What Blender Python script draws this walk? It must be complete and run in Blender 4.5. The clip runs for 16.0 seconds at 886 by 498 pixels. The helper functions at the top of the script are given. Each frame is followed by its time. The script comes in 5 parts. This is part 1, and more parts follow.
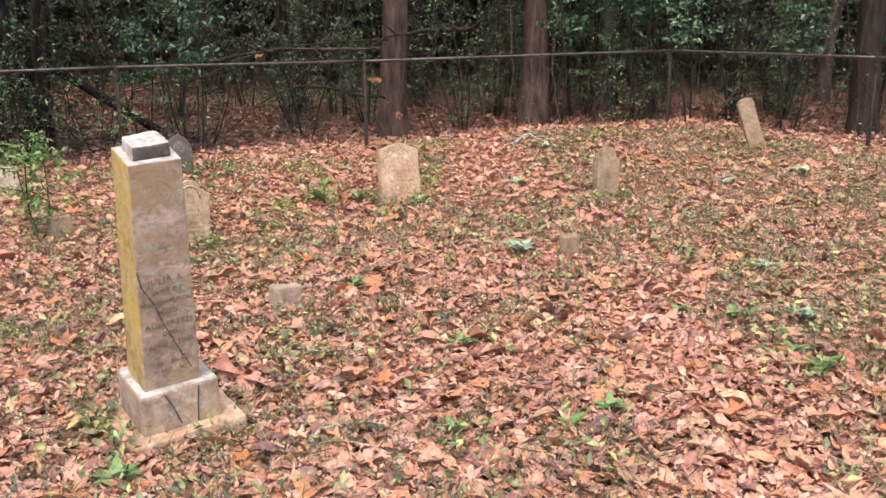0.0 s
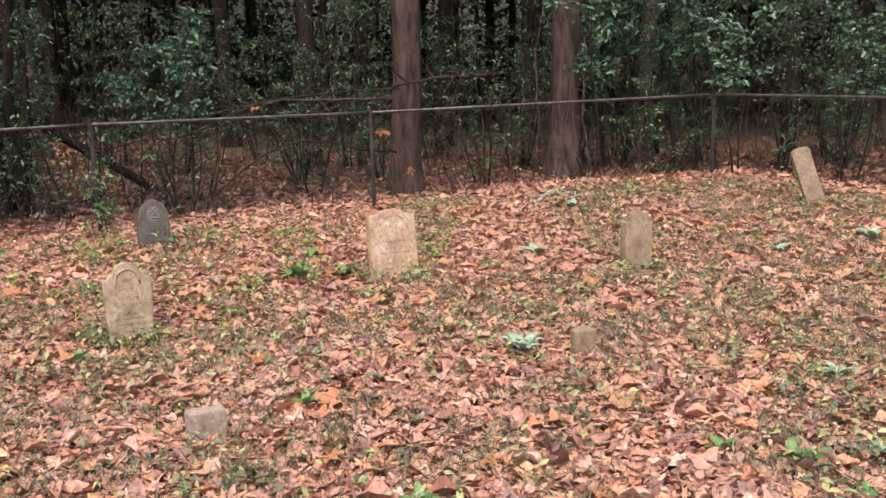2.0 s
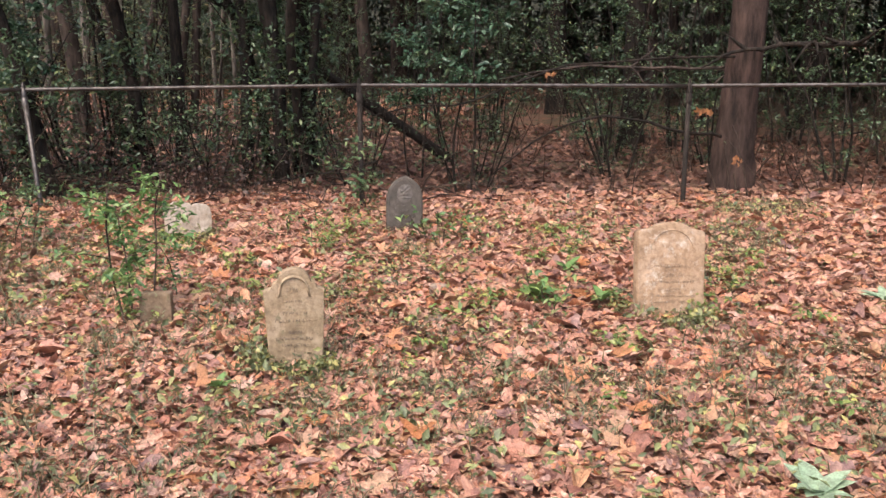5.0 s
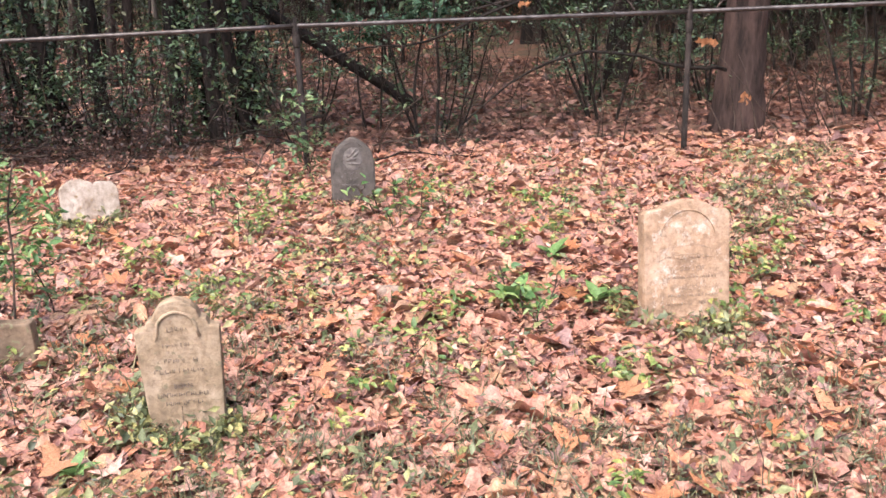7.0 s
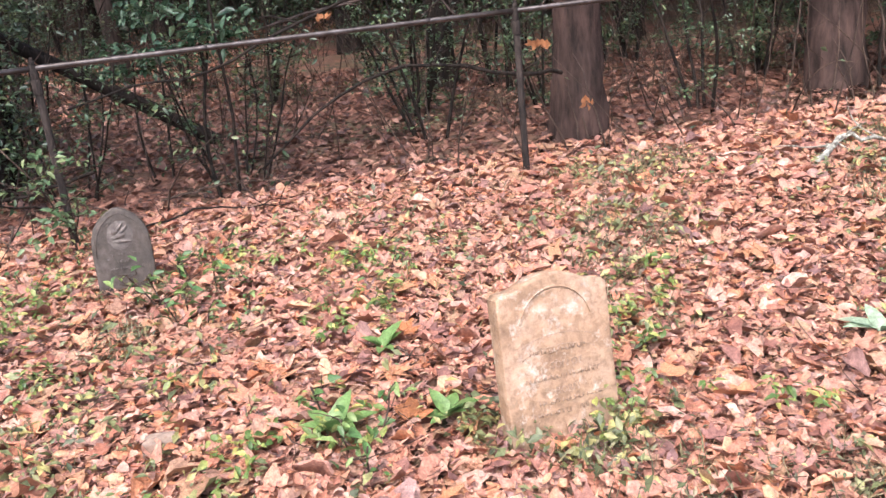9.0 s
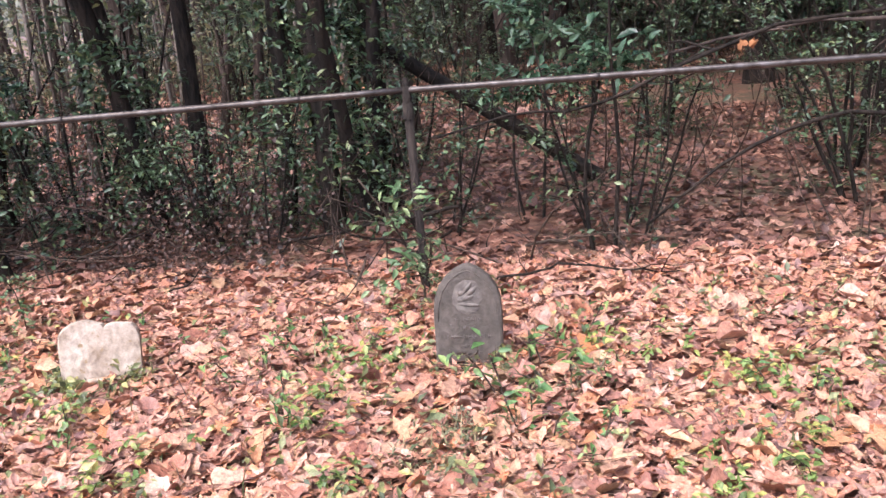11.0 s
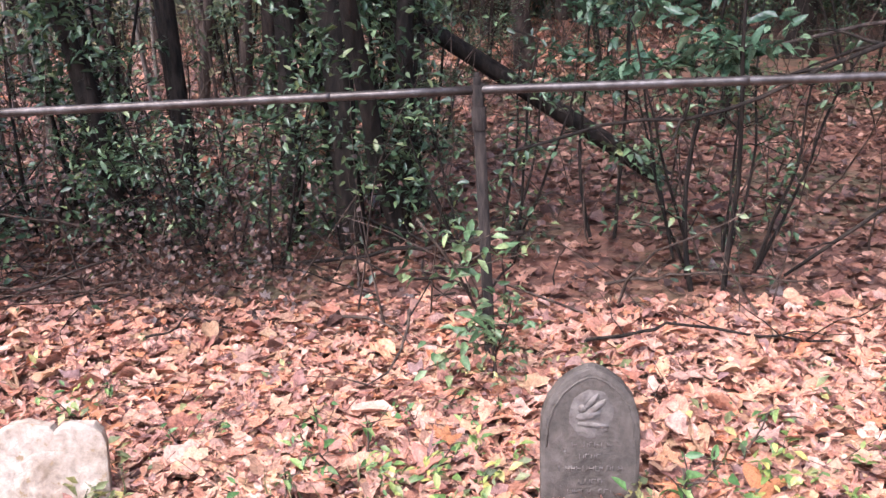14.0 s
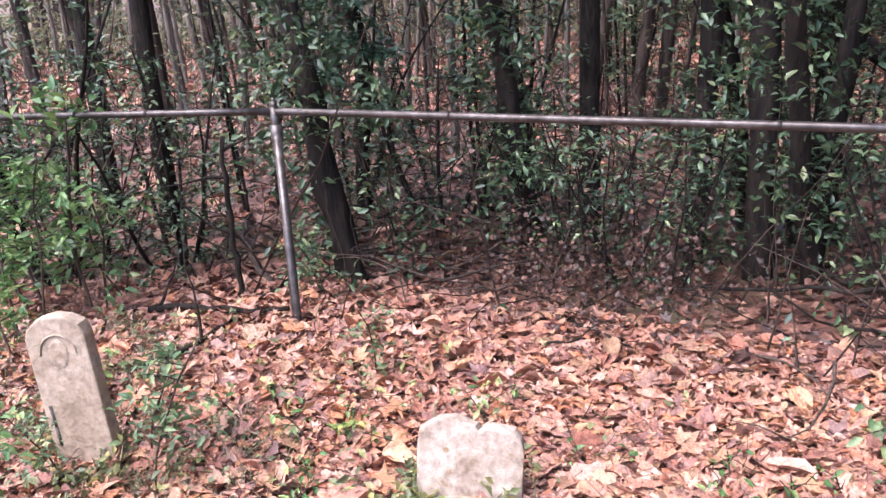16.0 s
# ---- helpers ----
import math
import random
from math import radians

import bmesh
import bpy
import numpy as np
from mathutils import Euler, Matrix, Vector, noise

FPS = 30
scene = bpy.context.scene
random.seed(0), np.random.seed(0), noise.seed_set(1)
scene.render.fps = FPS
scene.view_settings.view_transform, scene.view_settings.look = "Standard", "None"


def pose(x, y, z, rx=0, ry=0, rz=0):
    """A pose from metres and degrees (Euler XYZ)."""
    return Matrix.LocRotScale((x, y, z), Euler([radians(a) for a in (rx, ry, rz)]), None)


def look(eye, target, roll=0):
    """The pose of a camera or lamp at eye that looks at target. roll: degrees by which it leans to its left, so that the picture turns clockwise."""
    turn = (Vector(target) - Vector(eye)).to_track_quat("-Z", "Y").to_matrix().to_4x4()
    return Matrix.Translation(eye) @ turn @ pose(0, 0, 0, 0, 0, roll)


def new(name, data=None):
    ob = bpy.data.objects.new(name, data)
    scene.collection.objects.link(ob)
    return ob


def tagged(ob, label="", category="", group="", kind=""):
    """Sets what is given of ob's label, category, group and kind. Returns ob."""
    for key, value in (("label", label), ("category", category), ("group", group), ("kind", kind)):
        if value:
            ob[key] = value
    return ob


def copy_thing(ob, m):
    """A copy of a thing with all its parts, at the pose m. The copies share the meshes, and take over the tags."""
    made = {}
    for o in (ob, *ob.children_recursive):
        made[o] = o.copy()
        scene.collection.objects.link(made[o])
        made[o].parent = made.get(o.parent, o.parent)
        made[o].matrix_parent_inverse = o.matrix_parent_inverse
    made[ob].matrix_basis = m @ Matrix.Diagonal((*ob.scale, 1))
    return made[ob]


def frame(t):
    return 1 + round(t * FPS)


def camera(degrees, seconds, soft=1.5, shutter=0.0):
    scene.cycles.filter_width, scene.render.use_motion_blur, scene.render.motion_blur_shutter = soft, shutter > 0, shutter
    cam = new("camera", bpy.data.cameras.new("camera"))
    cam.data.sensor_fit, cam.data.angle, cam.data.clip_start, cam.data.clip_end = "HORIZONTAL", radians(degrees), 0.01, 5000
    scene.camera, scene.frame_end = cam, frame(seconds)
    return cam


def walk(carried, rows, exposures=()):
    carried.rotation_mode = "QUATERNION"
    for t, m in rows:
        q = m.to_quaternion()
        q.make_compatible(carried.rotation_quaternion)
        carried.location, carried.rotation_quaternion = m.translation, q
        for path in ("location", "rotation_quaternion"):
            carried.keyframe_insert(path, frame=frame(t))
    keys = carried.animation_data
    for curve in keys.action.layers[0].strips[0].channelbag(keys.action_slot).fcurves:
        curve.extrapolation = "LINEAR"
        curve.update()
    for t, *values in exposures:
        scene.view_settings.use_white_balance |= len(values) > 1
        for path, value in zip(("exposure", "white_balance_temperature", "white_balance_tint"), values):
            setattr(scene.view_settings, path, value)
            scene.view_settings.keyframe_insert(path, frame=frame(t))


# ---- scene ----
cam = camera(51.7, 16.0)
PATH = [
    (0, 0.073, 0.147, 1.484, 0.73, -14.83, 0.25),
    (0.5, 0.099, 0.482, 1.483, -0.29, -13.49, 0.67),
    (1, 0.143, 0.718, 1.454, 2.71, -13.56, 1.22),
    (1.5, 0.272, 1.079, 1.470, 6.68, -11.63, 1.10),
    (2, 0.411, 1.323, 1.466, 3.64, -12.06, 1.40),
    (2.5, 0.474, 1.667, 1.435, 2.75, -12.33, 0.96),
    (3, 0.524, 1.941, 1.477, 4.45, -12.20, 1.14),
    (3.5, 0.691, 2.231, 1.452, 16.18, -10.95, -1.08),
    (4, 0.763, 2.458, 1.457, 24.93, -12.63, 0.64),
    (4.2, 0.733, 2.580, 1.439, 25.00, -12.66, 0.76),
    (6.3, 0.360, 3.816, 1.390, 28.68, -17.85, -0.30),
    (6.5, 0.307, 3.957, 1.364, 28.14, -18.01, 0.80),
    (7, 0.213, 4.163, 1.400, 24.50, -18.46, 2.18),
    (7.5, 0.235, 4.494, 1.355, 20.75, -17.69, 3.18),
    (8, 0.234, 4.777, 1.366, 17.29, -18.65, 3.31),
    (8.5, 0.127, 5.085, 1.349, 12.80, -17.94, 5.54),
    (9, -0.020, 5.267, 1.374, 13.48, -19.11, 5.80),
    (9.5, -0.120, 5.464, 1.328, 23.04, -17.28, 6.27),
    (10, -0.176, 5.680, 1.366, 31.09, -15.74, 5.32),
    (12.3, -1.026, 6.740, 1.285, 41.73, -17.74, 4.74),
    (12.5, -1.070, 6.802, 1.327, 42.16, -18.48, 3.84),
    (13, -1.149, 6.907, 1.358, 39.68, -19.81, 3.43),
    (13.5, -1.395, 6.912, 1.397, 36.01, -18.39, 3.82),
    (14, -1.567, 6.911, 1.415, 35.96, -18.73, 3.45),
    (14.5, -1.664, 6.899, 1.428, 40.74, -18.71, 1.80),
    (15, -1.725, 6.869, 1.446, 48.09, -18.76, 1.94),
    (15.5, -1.776, 6.785, 1.494, 53.65, -18.25, 2.63),
    (16, -1.837, 6.768, 1.503, 58.26, -17.67, 3.21),
]
EXPOSURE = [(0, 1.53, 6650, 11), (1.5, 1.47, 6550, 11), (2.5, 1.43, 6650, 11), (3.5, 1.31, 6800, 10), (4.2, 1.3, 6800, 10), (6.5, 1.84, 6450, 14), (9, 1.87, 6250, 16), (12.5, 2.1, 6030, 18), (16, 2.16, 5900, 20)]
SHAFT_TILT = 9
# gravestones: x, y, z, tilt back, lean, turn
MONUMENT = (-1.045, 3.46, -0.11, 3, -3.2, 35)
BROAD = (-0.385, 7.75, -0.115, -13, 3.8, 37)
NARROW = (1.368, 7.93, -0.12, -5, 3, 21)
SCROLLED = (-1.755, 6.28, -0.095, -2, 0.5, 33)
POINTED = (-2.60, 8.87, -0.145, -5, 2, 33)
LOW_WHITE = (-3.955, 8.06, -0.165, -12, 3.5, 49)
FAR_LEAN = (3.46, 10.35, -0.1, -6, -18, 8)
FENCE_LEAN = (-4.985, 7.14, -0.116, -3, -6, 52)
FOOTSTONES = [
    (-0.845, 4.85, 32, 0.165, 0.09, 0.165, 0, "small grey marble footstone in fallen leaves"),
    (0.82, 5.99, 25, 0.125, 0.08, 0.16, 1, "small buff footstone beside a leafy weed"),
    (-2.745, 6.45, 27, 0.17, 0.07, 0.2, 1, "small buff footstone half hidden by a sapling"),
    (-1.62, 7.48, 20, 0.11, 0.08, 0.075, 2, "low brown field stone set among leaves"),
    (-1.45, 7.05, 50, 0.12, 0.08, 0.05, 2, "low brown field stone set among leaves"),
]
walk(cam, [(t, pose(x, y, z, 90 + pitch, roll, yaw)) for t, x, y, z, yaw, pitch, roll in PATH], EXPOSURE)

# ---- world and light: a wet overcast day over a clearing in the woods ----
world = bpy.data.worlds.new("overcast")
scene.world = world
world.use_nodes = True
wn = world.node_tree.nodes
sky = wn.new("ShaderNodeTexSky")
sky.sky_type = "NISHITA"
sky.sun_disc = False
sky.sun_elevation = radians(58)
sky.sun_rotation = radians(200)
sky.air_density, sky.dust_density, sky.ozone_density = 1.0, 4.0, 1.0
world.node_tree.links.new(sky.outputs[0], wn["Background"].inputs[0])
wn["Background"].inputs[1].default_value = 0.15
sun = new("sun", bpy.data.lights.new("sun", "SUN"))
sun.data.energy, sun.data.angle, sun.data.color = 1.1, radians(35), (1.0, 0.95, 0.9)
sun.matrix_world = look((0, 0, 20), (0 - 4.5, 0 + 11, 0))

# ---- helpers of this scene ----
rng = np.random.default_rng(7)


def ground_z(x, y):
    """Height of the ground: nearly level, with shallow humps."""
    return (-0.135 + 0.022 * np.sin(1.3 * x + 0.7) * np.cos(1.1 * y + 0.4) + 0.014 * np.sin(2.9 * x - 1.7 * y)
            + 0.10 * np.exp(-((x - 3.4) ** 2 + (y - 11.8) ** 2) / 5.0))


def mesh_from(name, verts, faces, smooth=False):
    """A mesh from arrays of places and of equal-sided faces."""
    verts, faces = np.asarray(verts, dtype=np.float32), np.asarray(faces, dtype=np.int32)
    me = bpy.data.meshes.new(name)
    n, k = faces.shape
    me.vertices.add(len(verts))
    me.vertices.foreach_set("co", verts.ravel())
    me.loops.add(n * k)
    me.loops.foreach_set("vertex_index", faces.ravel())
    me.polygons.add(n)
    me.polygons.foreach_set("loop_start", np.arange(0, n * k, k, dtype=np.int32))
    me.update(calc_edges=True)
    if smooth:
        me.polygons.foreach_set("use_smooth", np.ones(n, dtype=bool))
    return me


def thing(name, data, material, m=None, label="", category="", group="", kind=""):
    ob = new(name, data)
    if material:
        data.materials.append(material)
    if m is not None:
        ob.matrix_world = m
    return tagged(ob, label, category, group, kind)


def base(name, m, label, category, group="", kind=""):
    ob = new(name)
    ob.empty_display_size = 0.1
    ob.matrix_world = m
    return tagged(ob, label, category, group, kind)


def part(name, data, material, parent, label="", m=None, kind=""):
    """One mesh object under a thing or a part; data is a mesh or a bmesh."""
    if isinstance(data, bmesh.types.BMesh):
        me = bpy.data.meshes.new(name)
        data.to_mesh(me)
        data.free()
        data = me
    if material and not data.materials:
        data.materials.append(material)
    ob = new(name, data)
    ob.parent = parent
    if m is not None:
        ob.matrix_local = m
    return tagged(ob, label, kind=kind)


def turns(n, up_min=0.0, tilt=0.6, r=None):
    """n random turns about z, tipped by about tilt radians."""
    r = r or rng
    a, b, c = r.uniform(0, 2 * np.pi, n), r.normal(0, tilt, n), r.normal(0, tilt, n)
    ca, sa, cb, sb, cc, sc = np.cos(a), np.sin(a), np.cos(b), np.sin(b), np.cos(c), np.sin(c)
    z, o = np.zeros(n), np.ones(n)
    rz = np.array([[ca, -sa, z], [sa, ca, z], [z, z, o]]).transpose(2, 0, 1)
    rx = np.array([[o, z, z], [z, cb, -sb], [z, sb, cb]]).transpose(2, 0, 1)
    ry = np.array([[cc, z, sc], [z, o, z], [-sc, z, cc]]).transpose(2, 0, 1)
    return rx @ ry @ rz


def spread(tv, tf, rot, size, place):
    """Arrays of many copies of a template, turned, scaled and placed."""
    v = np.einsum("nij,kj->nki", rot * np.asarray(size)[:, None, None], tv) + place[:, None, :]
    f = tf[None] + (np.arange(len(place)) * len(tv))[:, None, None]
    return v.reshape(-1, 3), f.reshape(-1, tf.shape[1])


def join(pieces):
    vs, fs, at = [], [], 0
    for v, f in pieces:
        vs.append(v)
        fs.append(f + at)
        at += len(v)
    return np.concatenate(vs), np.concatenate(fs)


def tube(points, radii, sides=7, rough=0.0, r=None):
    """Arrays of a tapering round limb along points, in triangles."""
    pts = np.asarray(points, dtype=float)
    n = len(pts)
    tang = np.gradient(pts, axis=0)
    tang /= np.linalg.norm(tang, axis=1)[:, None] + 1e-9
    ref = np.array([0.31, 0.95, 0.05]) if abs(tang[0, 2]) > 0.6 else np.array([0.0, 0.0, 1.0])
    u = np.cross(tang, ref)
    u /= np.linalg.norm(u, axis=1)[:, None]
    w = np.cross(tang, u)
    a = np.linspace(0, 2 * np.pi, sides, endpoint=False)
    rad = np.repeat(np.asarray(radii, dtype=float)[:, None], sides, 1)
    if rough:
        rad = rad * (1 + (r or rng).normal(0, rough, rad.shape))
    v = pts[:, None] + rad[..., None] * (np.cos(a)[None, :, None] * u[:, None] + np.sin(a)[None, :, None] * w[:, None])
    v = np.concatenate([v.reshape(-1, 3), pts[-1:]])
    f = []
    for i in range(n - 1):
        for j in range(sides):
            p, q = i * sides + j, i * sides + (j + 1) % sides
            f += [(p, q, q + sides), (p, q + sides, p + sides)]
    top = len(v) - 1
    f += [((n - 1) * sides + j, (n - 1) * sides + (j + 1) % sides, top) for j in range(sides)]
    return v, np.array(f)


# leaf shapes: a lobed plane-tree leaf, an oval one, a narrow blade, a folded evergreen leaf
def lobed_leaf(curl, lobes=5, seed=0):
    r = np.random.default_rng(seed)
    v = [(0, 0.02, 0)]
    n = lobes * 2 + 1
    for i in range(n):
        a = -2.3 + 4.6 * i / (n - 1)
        rad = (0.50 + 0.06 * math.cos(a) if i % 2 else 0.40) * r.uniform(0.8, 1.15)
        if i in (0, n - 1):
            rad = 0.3
        v.append((rad * math.sin(a), rad * math.cos(a), 0))
    v = np.array(v)
    d2 = (v[:, 0] ** 2) + 0.6 * v[:, 1] ** 2
    v[:, 2] = curl * d2 + 0.11 * r.normal(0, 1, len(v)) * np.sqrt(d2) + 0.15 * curl * np.abs(v[:, 0])
    f = [(0, i, i + 1) for i in range(1, n)]
    v = np.vstack([v, [(-0.012, -0.1, 0.02), (0.012, -0.1, 0.02), (0.03, -0.5, 0.1)]])
    f.append((n + 1, n + 2, n + 3))
    return v, np.array(f)


def crumpled_leaf(seed):
    """A torn, folded piece of dry leaf."""
    r = np.random.default_rng(seed)
    a = np.arange(6) * 1.047 + r.normal(0, 0.22, 6)
    d = r.uniform(0.26, 0.56, 6)
    v = np.vstack([[(0, 0, 0)], np.stack([d * np.cos(a), d * np.sin(a), np.zeros(6)], 1)])
    v[:, 2] = r.choice((-1, 1)) * 0.5 * np.abs(v[:, 0]) ** 1.3 + r.normal(0, 0.07, 7)
    return v, np.array([(0, i, i % 6 + 1) for i in range(1, 7)])


def broad_leaf(curl, points=3, seed=0):
    """A fallen plane-tree leaf with shallow lobes and a wavy, curling rim."""
    r = np.random.default_rng(seed)
    a = np.linspace(-2.65, 2.65, 15) + r.normal(0, 0.05, 15)
    d = 0.40 + 0.10 * np.cos(a * (points + 0.4) + r.normal(0, 0.2)) + 0.05 * np.cos(a) + r.normal(0, 0.035, 15)
    x, y = d * np.sin(a), d * np.cos(a)
    z = curl * (x * x + 0.5 * y * y) + 0.075 * np.sin(a * 2.3 + r.uniform(0, 6)) + r.normal(0, 0.03, 15) + 0.2 * np.abs(x) * np.sign(curl)
    v = np.vstack([[(0, -0.02, 0)], np.stack([x, y, z], 1), [(-0.012, -0.1, 0), (0.012, -0.1, 0), (0.04, -0.6, 0.05)]])
    return v, np.array([(0, i, i + 1) for i in range(1, 15)] + [(16, 18, 17)])


def oval_leaf(width=0.5, fold=0.12, droop=0.15):
    v = np.array([(0, 0, 0), (width / 2, 0.35, fold), (0, 0.38, 0), (-width / 2, 0.35, fold),
                  (width * 0.36, 0.72, fold * 0.7 - droop * 0.5), (0, 0.74, -droop * 0.5), (-width * 0.36, 0.72, fold * 0.7 - droop * 0.5), (0, 1, -droop)])
    f = np.array([(0, 1, 2), (0, 2, 3), (1, 4, 5), (1, 5, 2), (2, 5, 6), (2, 6, 3), (4, 7, 5), (5, 7, 6)])
    return v, f


def small_leaf(width=0.5, fold=0.12):
    v = np.array([(0, 0, 0), (width / 2, 0.5, fold), (0, 1, -0.05), (-width / 2, 0.5, fold)])
    return v, np.array([(0, 1, 2), (0, 2, 3)])


def blade(bend=0.35):
    v = np.array([(-0.03, 0, 0), (0.03, 0, 0), (-0.022, bend * 0.3, 0.55), (0.022, bend * 0.3, 0.55), (0, bend, 1)])
    return v, np.array([(0, 1, 3), (0, 3, 2), (2, 3, 4)])


# ---- materials ----
def material(name):
    m = bpy.data.materials.new(name)
    m.use_nodes = True
    return m, m.node_tree.nodes, m.node_tree.links, m.node_tree.nodes["Principled BSDF"]


def ramp(nodes, stops):
    r = nodes.new("ShaderNodeValToRGB")
    el = r.color_ramp.elements
    while len(el) < len(stops):
        el.new(0.5)
    for e, (p, c) in zip(el, stops):
        e.position, e.color = p, (*c, 1)
    return r


def tex(nodes, links, scale, detail=4.0, rough=0.6, kind="ShaderNodeTexNoise", coords="Object"):
    t = nodes.new(kind)
    t.inputs["Scale"].default_value = scale
    if kind == "ShaderNodeTexNoise":
        t.inputs["Detail"].default_value, t.inputs["Roughness"].default_value = detail, rough
    c = nodes.new("ShaderNodeTexCoord")
    links.new(c.outputs[coords], t.inputs["Vector"])
    return t


def mix(nodes, links, fac, a, b, mode="MIX"):
    m = nodes.new("ShaderNodeMix")
    m.data_type, m.blend_type = "RGBA", mode
    for sock, val in ((m.inputs[0], fac), (m.inputs[6], a), (m.inputs[7], b)):
        if isinstance(val, bpy.types.NodeSocket):
            links.new(val, sock)
        elif isinstance(val, (int, float)):
            sock.default_value = val
        else:
            sock.default_value = (*val, 1)
    return m.outputs[2]


def bump(nodes, links, bsdf, height, strength=0.4, distance=0.01):
    b = nodes.new("ShaderNodeBump")
    b.inputs["Strength"].default_value, b.inputs["Distance"].default_value = strength, distance
    links.new(height, b.inputs["Height"])
    links.new(b.outputs[0], bsdf.inputs["Normal"])


def leaf_material(name, stops, rough=0.45, through_light=0.15, blotch=30.0, wrinkle=0.3, single=False):
    """Leaves: each island its own shade off a ramp, with blotches and wrinkles."""
    m, n, l, b = material(name)
    g = n.new("ShaderNodeNewGeometry")
    r = ramp(n, stops)
    if single:
        l.new(n.new("ShaderNodeObjectInfo").outputs["Random"], r.inputs[0])
    else:
        l.new(g.outputs["Random Per Island"], r.inputs[0])
    t = tex(n, l, blotch, 4, 0.65)
    r2 = ramp(n, [(0.32, (0.5, 0.44, 0.44)), (0.62, (1.15, 1.13, 1.12))])
    l.new(t.outputs[0], r2.inputs[0])
    t2 = tex(n, l, blotch * 3.5, 3, 0.6)
    r3 = ramp(n, [(0.35, (0.62, 0.58, 0.58)), (0.6, (1.14, 1.14, 1.14))])
    l.new(t2.outputs[0], r3.inputs[0])
    c = mix(n, l, 0.85, r.outputs[0], r2.outputs[0], "MULTIPLY")
    l.new(mix(n, l, 0.8, c, r3.outputs[0], "MULTIPLY"), b.inputs["Base Color"])
    b.inputs["Roughness"].default_value = rough
    b.inputs["Specular IOR Level"].default_value = 0.5
    bump(n, l, b, t.outputs[0], wrinkle, 0.012)
    if through_light:
        tr = n.new("ShaderNodeBsdfTranslucent")
        l.new(r.outputs[0], tr.inputs[0])
        mx = n.new("ShaderNodeMixShader")
        mx.inputs[0].default_value = through_light
        l.new(b.outputs[0], mx.inputs[1])
        l.new(tr.outputs[0], mx.inputs[2])
        l.new(mx.outputs[0], n["Material Output"].inputs[0])
    return m


LITTER = leaf_material("fallen_leaf", [(0.0, (0.16, 0.088, 0.080)), (0.1, (0.37, 0.153, 0.095)), (0.2, (0.5, 0.272, 0.190)), (0.3, (0.25, 0.122, 0.098)), (0.4, (0.55, 0.258, 0.165)),
                                       (0.5, (0.35, 0.224, 0.130)), (0.58, (0.58, 0.334, 0.250)), (0.66, (0.53, 0.215, 0.105)), (0.74, (0.56, 0.344, 0.200)), (0.82, (0.19, 0.103, 0.095)), (0.9, (0.6, 0.385, 0.29)), (1.0, (0.45, 0.234, 0.160))],
                       0.5, 0.08, 34, 0.8)
# forest-floor leaves: the wood's shade is put into this darker brown
SHADED_LITTER = leaf_material("shaded_leaf", [(0.0, (0.045, 0.026, 0.022)), (0.35, (0.13, 0.062, 0.046)), (0.7, (0.25, 0.125, 0.085)), (1.0, (0.42, 0.245, 0.17))], 0.45, 0.05, 26, 0.8)
# dead brush leaves, their brown deepened with the shade they lie in
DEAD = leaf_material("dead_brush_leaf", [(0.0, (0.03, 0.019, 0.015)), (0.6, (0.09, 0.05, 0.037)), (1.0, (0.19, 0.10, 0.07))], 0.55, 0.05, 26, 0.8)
WEED = leaf_material("weed_leaf", [(0.0, (0.075, 0.10, 0.05)), (0.3, (0.15, 0.185, 0.085)), (0.6, (0.24, 0.27, 0.115)), (0.85, (0.36, 0.36, 0.14)), (1.0, (0.5, 0.46, 0.17))], 0.45, 0.2, 40)
GRASS = leaf_material("grass_blade", [(0.0, (0.09, 0.11, 0.05)), (0.5, (0.20, 0.22, 0.09)), (1.0, (0.42, 0.36, 0.2))], 0.55, 0.2, 40)
BRIGHT = leaf_material("fresh_leaf", [(0.0, (0.07, 0.17, 0.055)), (0.5, (0.14, 0.27, 0.085)), (1.0, (0.27, 0.38, 0.13))], 0.35, 0.25, 40)
SPRIG = leaf_material("sprig_leaf", [(0.0, (0.09, 0.17, 0.05)), (0.5, (0.19, 0.28, 0.08)), (0.85, (0.33, 0.38, 0.11)), (1.0, (0.5, 0.45, 0.14))], 0.35, 0.25, 40)
SOFT = leaf_material("sapling_leaf", [(0.0, (0.07, 0.14, 0.06)), (0.6, (0.13, 0.22, 0.10)), (1.0, (0.25, 0.32, 0.14))], 0.35, 0.2, 40)
PALE = leaf_material("pale_leaf", [(0.0, (0.2, 0.32, 0.2)), (1.0, (0.38, 0.5, 0.34))], 0.45, 0.2, 40)
EVERGREEN = leaf_material("evergreen_leaf", [(0.0, (0.03, 0.056, 0.03)), (0.5, (0.063, 0.115, 0.054)), (0.85, (0.11, 0.175, 0.08)), (1.0, (0.2, 0.24, 0.095))], 0.34, 0.08, 30)
# base colour lightened to carry the sky's reflection on these glossy leaves
GLOSSY = leaf_material("sky_lit_leaf", [(0.0, (0.045, 0.095, 0.055)), (0.6, (0.09, 0.17, 0.10)), (1.0, (0.17, 0.26, 0.15))], 0.25, 0.12, 30)
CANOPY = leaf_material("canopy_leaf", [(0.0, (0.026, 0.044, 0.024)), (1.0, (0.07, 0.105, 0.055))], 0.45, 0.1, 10)


